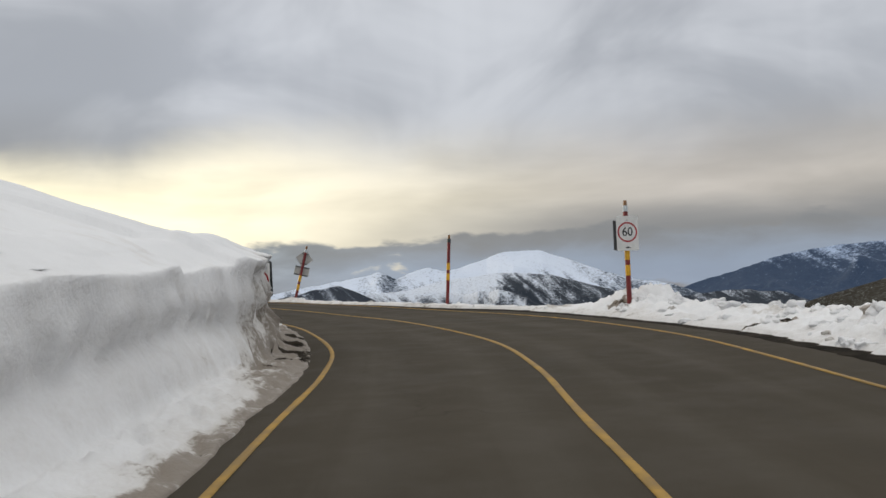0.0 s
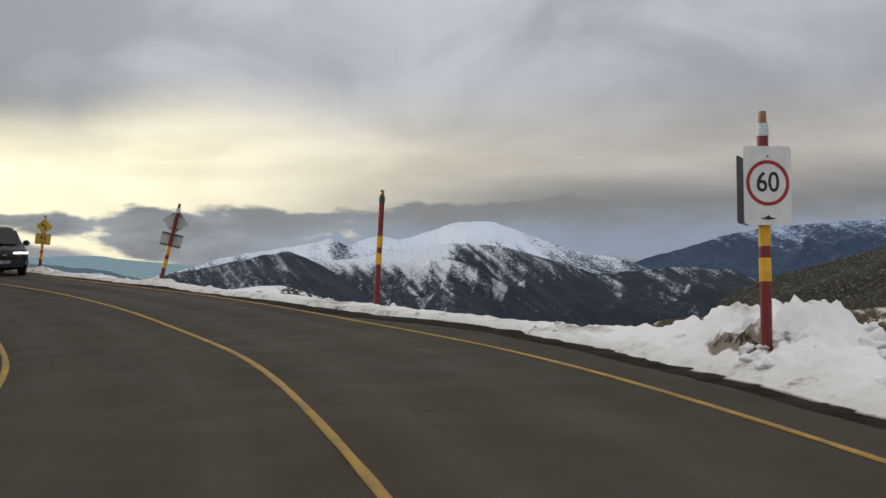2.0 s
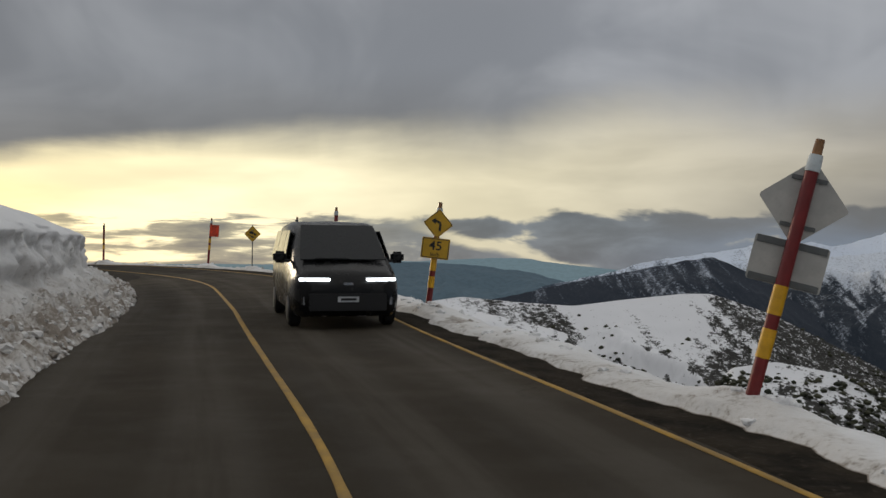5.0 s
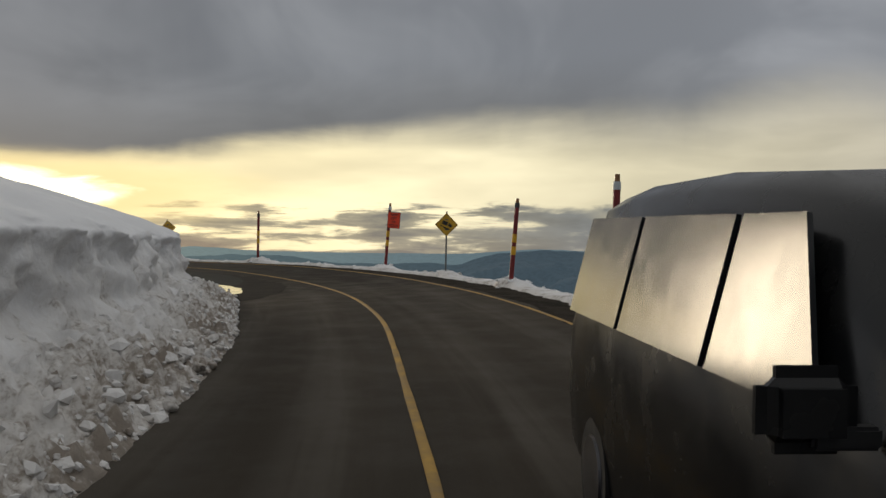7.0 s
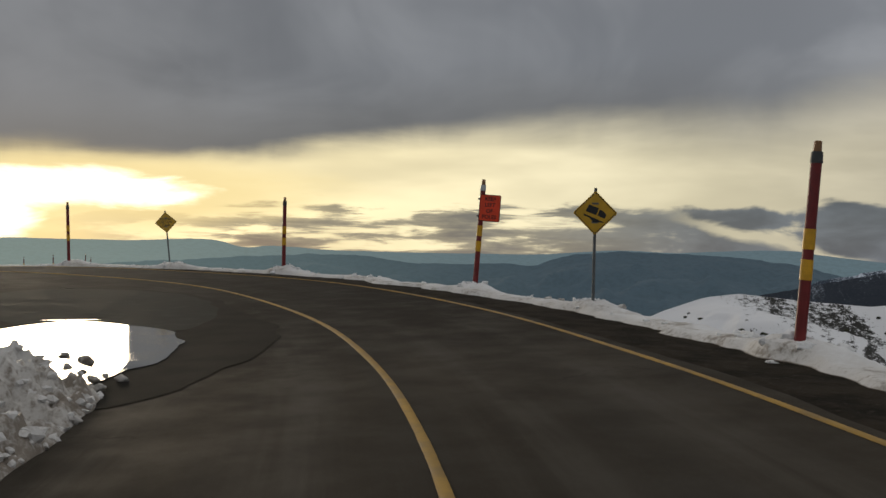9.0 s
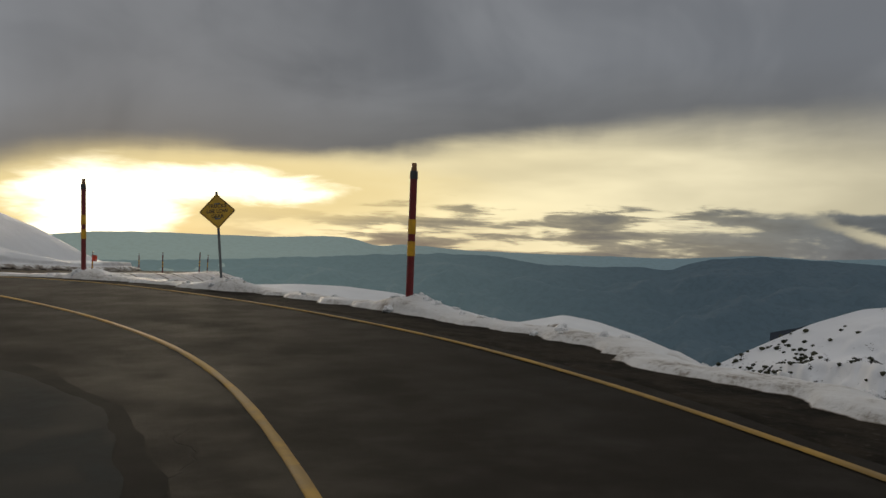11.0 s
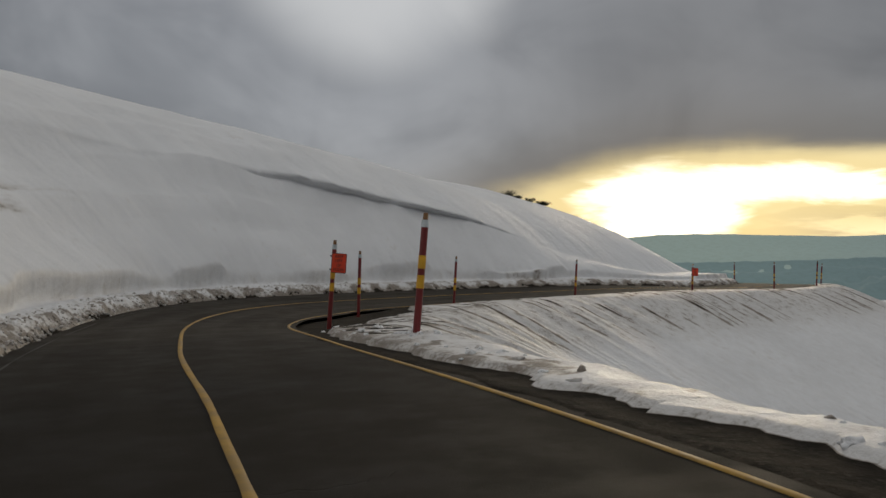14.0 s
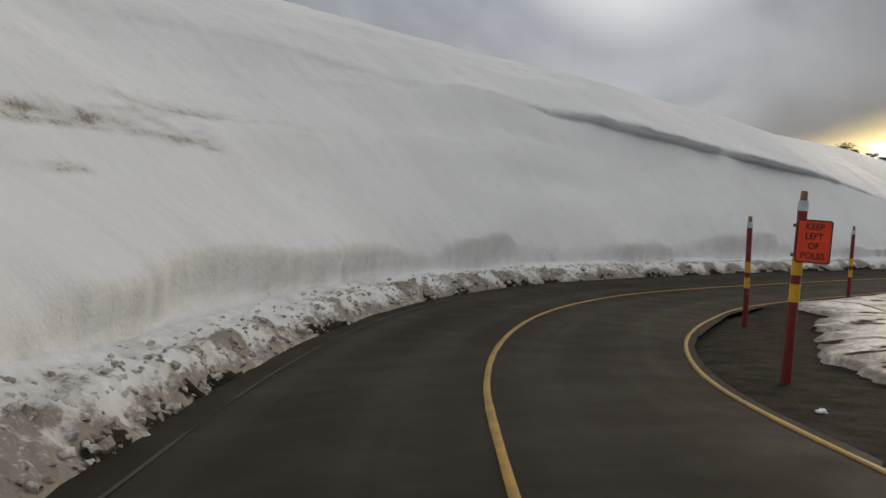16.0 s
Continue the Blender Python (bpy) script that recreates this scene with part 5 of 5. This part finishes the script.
def build_van():
    paint = van_material()
    glass = plain("dark_car_glass", (0.012, 0.014, 0.016), 0.16, vary=0.1, spec=0.18)
    rubber = plain("black_rubber", (0.014, 0.014, 0.014), 0.85)
    rim_mat = plain("grey_alloy", (0.16, 0.16, 0.17), 0.35, 0.8)
    trim = plain("black_trim", (0.010, 0.010, 0.011), 0.5)
    chrome = plain("brushed_chrome", (0.45, 0.46, 0.48), 0.2, 0.9)
    lamp = bpy.data.materials.new("lit_headlamp")
    lamp.use_nodes = True
    k = Nodes(lamp.node_tree)
    k.put("ShaderNodeOutputMaterial", {"Surface": k.put("ShaderNodeEmission", {"Color": (0.9, 0.96, 1.0, 1), "Strength": 5.0}).outputs[0]})
    number = plain("number_plate", (0.55, 0.56, 0.58), 0.4)
    van = new("van")
    # side outline, front at -y; (y, low, high) stations with half width at the belt and at the roof
    st = [(-2.60, 0.42, 0.80, 0.70, 0.66), (-2.50, 0.26, 0.98, 0.88, 0.80), (-2.30, 0.22, 1.08, 0.96, 0.86), (-1.95, 0.22, 1.22, 0.99, 0.84), (-1.55, 0.22, 1.50, 0.995, 0.80),
          (-1.10, 0.22, 1.80, 1.0, 0.78), (-0.60, 0.22, 1.95, 1.0, 0.80), (0.20, 0.22, 1.99, 1.0, 0.82), (1.40, 0.22, 1.98, 1.0, 0.82), (2.10, 0.24, 1.93, 0.99, 0.80),
          (2.45, 0.28, 1.75, 0.96, 0.78), (2.58, 0.40, 1.40, 0.90, 0.76)]
    bm = bmesh.new()
    rings = []
    for y, lo, hi, wb, wr in st:
        belt = lo + (hi - lo) * (0.55 if hi > 1.3 else 0.7)
        prof = [(0.0, lo), (wb * 0.86, lo), (wb * 0.97, lo + 0.10), (wb, lo + (belt - lo) * 0.55), (wb * 0.985, belt), ((wb + wr) / 2 - 0.02, (belt + hi) / 2 + 0.06), (wr, hi - 0.10), (wr * 0.86, hi - 0.025), (0.0, hi)]
        full = prof + [(-x, z) for x, z in prof[-2:0:-1]]
        rings.append([bm.verts.new((x, y, z)) for x, z in full])
    for a, b in zip(rings, rings[1:]):
        for i in range(len(a)):
            bm.faces.new((a[i], a[(i + 1) % len(a)], b[(i + 1) % len(b)], b[i]))
    bm.faces.new(rings[0])
    bm.faces.new(rings[-1][::-1])
    body = part("body", bm, paint, van, "black glossy van body", smooth=True)
    # windscreen and side glass lie a little proud of the body
    def pane(name, quad, label, parent=body):
        b2 = bmesh.new()
        vs = [b2.verts.new(q) for q in quad]
        f = b2.faces.new(vs)
        n = f.normal if f.normal.length else Vector((0, -1, 0))
        b2.normal_update()
        n = f.normal.copy()
        out = bmesh.ops.extrude_face_region(b2, geom=[f])
        bmesh.ops.translate(b2, verts=[v for v in out["geom"] if isinstance(v, bmesh.types.BMVert)], vec=n * 0.02)
        return part(name, b2, glass, parent, label)
    pane("windscreen", [(-0.80, -1.99, 1.235), (0.80, -1.99, 1.235), (0.70, -1.02, 1.875), (-0.70, -1.02, 1.875)], "raked dark windscreen")
    for sx in (-1, 1):
        for y0, y1 in ((-1.25, -0.35), (-0.28, 0.95), (1.02, 2.15)):
            q = [(sx * 1.0, y0, 1.22), (sx * 1.0, y1, 1.22), (sx * 0.86, y1, 1.78), (sx * 0.86, y0 + (0.38 if y0 < -1 else 0), 1.78)]
            pane("side_window", q if sx > 0 else q[::-1], "dark side window")
        part("headlight", box(-0.28, 0.28, -0.02, 0.02, -0.028, 0.028, 0.010), lamp, body, "thin lit daytime lamp", at=pose(sx * 0.60, -2.555, 0.90, 0, 0, sx * 10))
        part("fog_light", box(-0.10, 0.10, -0.02, 0.02, -0.09, 0.09, 0.02), chrome, body, "lower lamp", at=pose(sx * 0.72, -2.535, 0.52))
        mirror = part("mirror", box(-0.13, 0.13, -0.06, 0.06, -0.11, 0.11, 0.05, 3), paint, van, "door mirror", at=pose(sx * 1.12, -1.42, 1.28))
        part("arm", box(-0.09, 0.09, -0.03, 0.03, -0.03, 0.03, 0.01), trim, mirror, at=pose(-sx * 0.10, 0.0, -0.07))
        for y in (-1.62, 1.58):
            wheel = part("wheel", tube(0.345, 0.345, -0.11, 0.11, 28, 0.03), rubber, van, "black tyre", at=pose(sx * 0.88, y, 0.345, 0, 90, 0), smooth=True)
            part("rim", tube(0.235, 0.225, 0.0, 0.125, 20, 0.01), rim_mat, wheel, "grey alloy rim", at=pose(0, 0, 0, 0, 0 if sx > 0 else 180, 0), smooth=True)
    part("grille", box(-0.70, 0.70, -2.625, -2.56, 0.34, 0.66, 0.02), trim, body, "black lower grille")
    part("badge", box(-0.09, 0.09, -2.63, -2.60, 0.80, 0.85, 0.012), chrome, body, "small chrome badge")
    np_ob = part("number_plate", box(-0.19, 0.19, -2.645, -2.63, 0.50, 0.60, 0.004), number, body, "pale number plate")
    part("bar", box(-0.14, 0.14, -2.649, -2.645, 0.53, 0.57), trim, np_ob)
    part("wiper", box(-0.55, 0.10, -2.02, -1.99, 1.26, 1.275, 0.004), trim, body)
    s0 = along(-16.3, 51.7)[0]
    front, back = on_road(s0, 1.75), on_road(s0 + 5.0, 1.75)
    d = Vector(back) - Vector(front)
    mid = (Vector(front) + Vector(back)) / 2
    y = d.normalized()
    z = Vector((0, 0, 1))
    z = (z - y * z.dot(y)).normalized()
    x = y.cross(z)
    m = Matrix((x, y, z)).transposed().to_4x4()
    m.translation = mid
    van.matrix_world = m
    tagged(van, "black one-box van with lit daytime lamps on the road", "van")


build_van()


# ------------------------------------------------------------------ meltwater on the lay-by
def build_puddle():
    m, k, b, p = material("meltwater", 0.06, 0.0, 0.5)
    n = k.noise(p, 0.9, 4.0)
    k.set(b.inputs["Base Color"], k.mix(k.ramp(n, 0.4, 0.65), (0.014, 0.0145, 0.0145), (0.040, 0.042, 0.041)))
    k.set(b.inputs["Roughness"], k.ramp(n, 0.35, 0.65, 0.02, 0.10))
    w, kw, bw, pw = material("wet_asphalt", 0.35, 0.0, 0.4)
    bw.inputs["Roughness"].default_value, bw.inputs["Specular IOR Level"].default_value = 0.85, 0.04
    kw.set(bw.inputs["Base Color"], kw.mix(kw.ramp(kw.noise(pw, 1.2, 5.0), 0.35, 0.65), (0.013, 0.0118, 0.010), (0.021, 0.0187, 0.0155)))
    bump(kw, bw, kw.noise(pw, 50.0, 3.0), 0.4, 0.004)
    g, kg, bg, pg = material("grey_slush", 0.85, 0.0, 0.05)
    mud = kg.noise(pg, 1.6, 5.0, 0.6)
    kg.set(bg.inputs["Base Color"], kg.mix(kg.ramp(mud, 0.38, 0.70), (0.017, 0.018, 0.0165), (0.042, 0.044, 0.041)))
    kg.set(bg.inputs["Roughness"], kg.ramp(mud, 0.35, 0.65, 0.75, 0.95))
    # (name, from, to, inner edge, depth, lift, material, label)
    for name, s0, s1, near, deep, lift, mat, label in (
            ("wet_patch", 127.6, 149.0, -0.85, 6.0, 0.010, w, "dark wet asphalt round the meltwater"),
            ("slush", 135.0, 147.8, -1.15, 4.6, 0.015, g, "thin grey slush on the asphalt of the bay"),
            ("puddle", 127.8, 137.8, -2.45, 3.2, 0.020, m, "meltwater pool beside the snow bank")):
        rows, cols = 70, 24
        t = np.linspace(0, 1, rows)
        s = s0 + t * (s1 - s0)
        bulge = np.clip(1 - np.abs(2 * t - 1) ** 2.6, 0.0005, 1) ** 0.6
        inner = near - 2.2 * (1 - bulge) + 0.5 * (fbm(s * 0.6, s * 0, 4, seed=81) - 0.5)
        outer = near - deep * (0.35 + 0.65 * bulge)
        n_ = outer[:, None] + (inner - outer)[:, None] * np.linspace(0, 1, cols)
        pts = on_road(s[:, None], n_, lift)
        if name != "puddle":
            pts[..., 2] += 0.012 * (fbm(pts[..., 0] * 0.5, pts[..., 1] * 0.5, 3, seed=2) - 0.5)
        pts[..., 2] += bay_level(s[:, None], n_)
        tagged(sheet(name, pts, [mat]), label, "puddle", kind="structure")


build_puddle()


# ------------------------------------------------------------------ lumps of ploughed snow
def snow_lumps(name, spots, label, grit_shade, seed=1, fine=2, smooth=True):
    """Many broken lumps in one mesh."""
    rng = random.Random(seed)
    base = bmesh.new()
    bmesh.ops.create_icosphere(base, subdivisions=fine, radius=1)
    verts = [v.co.copy() for v in base.verts]
    faces = [[v.index for v in f.verts] for f in base.faces]
    base.free()
    co, fs = [], []
    for x, y, z, r in spots:
        q = Euler((rng.uniform(0, 6), rng.uniform(0, 6), rng.uniform(0, 6))).to_matrix()
        off = Vector((rng.uniform(0, 99), rng.uniform(0, 99), rng.uniform(0, 99)))
        sq = Vector((rng.uniform(0.8, 1.3), rng.uniform(0.7, 1.1), rng.uniform(0.55, 0.85)))
        b0 = len(co)
        for v in verts:
            d = 1 + 0.8 * noise.noise(v * 1.3 + off) + 0.45 * noise.noise(v * 3.6 + off) + 0.22 * noise.noise(v * 8.0 + off)
            w = q @ Vector(v * d)
            co.append((x + w.x * sq.x * r, y + w.y * sq.y * r, z + w.z * sq.z * r))
        fs.extend([[i + b0 for i in f] for f in faces])
    me = bpy.data.meshes.new(name)
    me.from_pydata(co, [], fs)
    me.polygons.foreach_set("use_smooth", [smooth] * len(me.polygons))
    me.attributes.new("grit_shade", "FLOAT", "POINT").data.foreach_set("value", np.full(len(co), grit_shade, np.float32))
    me.materials.append(SNOW)
    return tagged(new(name, me), label, "snow", kind="stuff")


def build_lumps():
    rng = random.Random(5)
    bpy.context.view_layer.update()
    clean, grit_shade = [], []
    # round the feet of the poles
    for foot in [q[0] for q in POLES[:15]] + [(-34.33, 80.56, 2.44), (-56.85, 88.02, 2.66)]:
        s0, n0 = along(foot[0], foot[1])
        for i in range(7 if 85 < s0 < 176 or s0 < 75 else 3 if s0 < 85 else 0):
            a, r = rng.uniform(0, 6.28), rng.uniform(0.10, 0.5)
            x, y, size = foot[0] + r * math.cos(a), foot[1] + r * math.sin(a), rng.uniform(0.05, 0.12)
            clean.append((x, y, drop_to_ground(x, y, foot[2] + 0.9) - 0.2 * size, size))
    # along the berm
    for i in range(260):
        s = rng.uniform(48, 186)
        n = float(knots(RIGHT_LINE, s) + knots(VERGE, s)) + rng.uniform(0.1, 1.3)
        x, y, z = on_road(s, n)
        size = rng.uniform(0.03, 0.09) * (1.6 if s < 74 else 1.0)
        (grit_shade if rng.random() < 0.2 else clean).append((x, y, drop_to_ground(x, y, z + 1.1) - 0.15 * size, size))
    # heaps on the berm before the first pole
    for i in range(110):
        s = rng.uniform(52, 73)
        x, y, z = on_road(s, float(right_edge(s)) + rng.uniform(1.0, 3.6))
        size = rng.uniform(0.05, 0.20)
        clean.append((x, y, drop_to_ground(x, y, z + 3.0) + 0.1 * size, size))
    # foot of the inner wall and of the cut slope
    for i in range(520):
        s = rng.uniform(74, S_LAYBY0) if i % 2 else rng.uniform(S_CUT, 206)
        u = abs(rng.gauss(0, 0.45)) + (0.02 if i % 2 else 0.12)
        p = on_road(s, float(left_snow(s)) - u)
        r = rng.uniform(0.025, 0.085)
        grit_shade.append((p[0], p[1], p[2] + min(0.30, 0.42 * max(u, 0)) + r * 0.5, r))
    snow_lumps("snow_lumps", clean, "broken lumps of ploughed snow", 0.12, 2, 3)
    snow_lumps("gritty_snow_lumps", grit_shade, "gritty broken lumps of ploughed snow", 0.8, 3)


# ------------------------------------------------------------------ scrub
def leaf_material():
    m, k, b, p = material("dark_scrub_leaves", 0.7, 0.0, 0.2)
    rnd = k.put("ShaderNodeNewGeometry").outputs["Random Per Island"]
    c = k.mix(rnd, (0.020, 0.024, 0.014), (0.060, 0.060, 0.036))
    k.set(b.inputs["Base Color"], c)
    return m


LEAF = leaf_material()
TWIG = plain("grey_brown_twigs", (0.07, 0.055, 0.042), 0.8)


def scrub(seed, leaves=420):
    """A low wind-cut bush: forked twigs and many small leaves."""
    rng = random.Random(seed)
    root = new("bush")
    tw, lf = bmesh.new(), bmesh.new()
    tips = []
    for i in range(16):
        a, lean = rng.uniform(0, 6.28), rng.uniform(0.1, 1.0)
        p = Vector((0, 0, -0.15))
        d = Vector((math.cos(a) * lean, math.sin(a) * lean, rng.uniform(0.5, 1.0))).normalized()
        r = 0.022
        for j in range(4):
            q = p + d * rng.uniform(0.14, 0.26)
            m = Matrix.Translation((p + q) / 2) @ (q - p).to_track_quat("Z", "Y").to_matrix().to_4x4()
            bmesh.ops.create_cone(tw, cap_ends=False, segments=5, radius1=r, radius2=r * 0.7, depth=(q - p).length, matrix=m)
            p, r = q, r * 0.7
            d = (d + Vector((rng.uniform(-.5, .5), rng.uniform(-.5, .5), rng.uniform(-.3, .2)))).normalized()
            if j > 0:
                tips.append(p.copy())
    for i in range(leaves):
        t = rng.choice(tips) + Vector((rng.gauss(0, .11), rng.gauss(0, .11), rng.gauss(0, .08)))
        e = Euler((rng.uniform(0, 6), rng.uniform(0, 6), rng.uniform(0, 6))).to_matrix()
        l, w = rng.uniform(.04, .09), rng.uniform(.015, .035)
        vs = [lf.verts.new(t + e @ Vector(c)) for c in ((0, -l, 0), (w, 0, 0.012), (0, l, 0), (-w, 0, 0.012))]
        lf.faces.new(vs)
    part("branchwork", tw, TWIG, root)
    me = bpy.data.meshes.new("foliage")
    lf.to_mesh(me)
    lf.free()
    me.materials.append(LEAF)
    ob = new("foliage", me)
    ob.parent = root
    return tagged(root, "dark wind-cut bush poking out of the snow", "bush", "bushes on the snow slopes")


def drop_to_ground(x, y, top=60.0):
    """Height of the highest snow or ground under (x, y)."""
    eye, graph = Vector((x, y, top)), bpy.context.evaluated_depsgraph_get()
    for i in range(12):
        hit, place, _, _, ob, _ = scene.ray_cast(graph, eye, Vector((0, 0, -1)))
        if not hit or ob.get("kind") == "structure":
            return place.z if hit else 0.0
        eye = place - Vector((0, 0, 0.002))
    return 0.0


def sight(a, e):
    return Vector((-math.sin(radians(a)) * math.cos(radians(e)), math.cos(radians(a)) * math.cos(radians(e)), math.sin(radians(e))))


def on_slope(eye, a, e):
    """Where a line of sight at a degrees left of the y axis and e degrees up meets the snow."""
    hit, place, *_ = scene.ray_cast(bpy.context.evaluated_depsgraph_get(), Vector(eye) + sight(a, e) * 12, sight(a, e))
    return (place.x, place.y, (place - Vector(eye)).length) if hit else (0.0, 0.0, 0.0)


def on_skyline(eye, a):
    """The highest place of the slope in one direction."""
    best = (-9.0, 0.0, 0.0)
    for d in range(76, 124, 2):
        x, y = eye[0] - d * math.sin(radians(a)), eye[1] + d * math.cos(radians(a))
        best = max(best, ((drop_to_ground(x, y) - eye[2]) / d, x, y))
    return best[1], best[2]


def build_far_scrub():
    """Low bushes scattered over the snowy ridge and the knoll, too many to count."""
    rng = np.random.default_rng(31)
    shape = bmesh.new()
    bmesh.ops.create_icosphere(shape, subdivisions=1, radius=1)
    ico = np.array([v.co for v in shape.verts])
    tri = np.array([[v.index for v in f.verts] for f in shape.faces])
    shape.free()
    for name, count, size in (("snowy_ridge", 5600, (0.6, 1.7)), ("lower_knoll", 5600, (0.35, 1.1))):
        me = bpy.data.objects[name].data
        co = np.empty(len(me.vertices) * 3, np.float32)
        nr = np.empty(len(me.vertices) * 3, np.float32)
        me.vertices.foreach_get("co", co)
        me.vertices.foreach_get("normal", nr)
        co, nr = co.reshape(-1, 3), nr.reshape(-1, 3)
        top = co[:, 2].max()
        low = np.clip((top - 14 - co[:, 2]) / 30, 0.0, 1.0) if name == "snowy_ridge" else np.clip((top - 2.5 - co[:, 2]) / 8, 0.0, 1.0)
        clump = fbm(co[:, 0] * 0.03, co[:, 1] * 0.03, 4, 0.6, seed=91)
        weight = low * ease(clump, 0.45, 0.60) * (0.12 + ease(nr[:, 0], -0.10, 0.35)) + 0.03 * low
        pick = rng.choice(len(co), count, p=weight / weight.sum())
        base = co[pick] + np.c_[rng.uniform(-1.2, 1.2, (count, 2)), np.full(count, 0.1)]
        r = rng.uniform(*size, count) ** 1.0
        jit = 1 + 0.6 * (rng.random((count, len(ico), 1)) - 0.5)
        v = base[:, None] + ico[None] * jit * r[:, None, None] * np.array((1.2, 1.2, 0.8))
        f = tri[None] + (np.arange(count) * len(ico))[:, None, None]
        out = bpy.data.meshes.new("far_scrub")
        out.from_pydata(v.reshape(-1, 3).tolist(), [], f.reshape(-1, 3).tolist())
        out.materials.append(LEAF)
        tagged(new("far_scrub", out), "low dark bushes dotted over distant snow", "scrub", kind="stuff")


def build_chunks():
    """Angular crumbs of ploughed snow on the aprons at the foot of the banks."""
    rng = random.Random(17)
    for name, a, b, count, grit_shade in (("snow_crumbs", 74, S_LAYBY0 - 1, 2600, 0.5), ("snow_crumbs", S_CUT, 216, 1500, 0.85)):
        spots = []
        for i in range(count):
            s, u = rng.uniform(a, b), 0.05 + abs(rng.gauss(0.35, 0.42))
            if u > 1.35:
                continue
            x, y, _ = on_road(s, float(left_snow(s)) - u)
            spots.append((x, y, drop_to_ground(x, y) - 0.004, rng.uniform(0.022, 0.060) * (1.0 if rng.random() < 0.88 else 1.9)))
        snow_lumps(name, spots, "angular crumbs of ploughed snow on the bank", grit_shade, 7, 1, False)


def build_scrub():
    rng = random.Random(11)
    bpy.context.view_layer.update()
    kinds = [scrub(21), scrub(22), scrub(23)]
    spots = []
    # a line of scrub below the crown of the snow shoulder
    bearing = [(54.5, -3.9), (49.5, -4.7), (43.4, -5.75), (38.6, -6.9), (34.0, -7.6)]
    for i in range(150):
        a = rng.uniform(35.0, 54.5)
        if value_noise(np.array(a * 1.1), np.array(0.5), 5) < 0.36:
            continue
        e = float(np.interp(a, [b[0] for b in bearing[::-1]], [b[1] for b in bearing[::-1]])) + rng.gauss(0, 0.14)
        x, y, far = on_slope((-47.56, 81.10, 3.87), a, e)
        if 40 < far < 400:
            spots.append((x, y, rng.uniform(0.3, 0.95) * far / 90))
    # on the skyline of the cut slope
    for i in range(10):
        x, y = on_skyline((-55.17, 82.87, 3.92), rng.uniform(71.2, 73.6))
        spots.append((x, y, rng.uniform(0.4, 0.95)))
    for i, (x, y, size) in enumerate(spots):
        z = drop_to_ground(x, y)
        m = pose(x, y, z + 0.02, 0, 0, rng.uniform(0, 360)) @ Matrix.Diagonal((size * 1.3, size * 1.3, size * 0.75, 1))
        if i < 3:
            kinds[i].matrix_basis = m
        else:
            c = copy_thing(kinds[i % 3], pose(0, 0, 0))
            c.matrix_basis = m


build_lumps()
build_scrub()
build_chunks()
build_far_scrub()
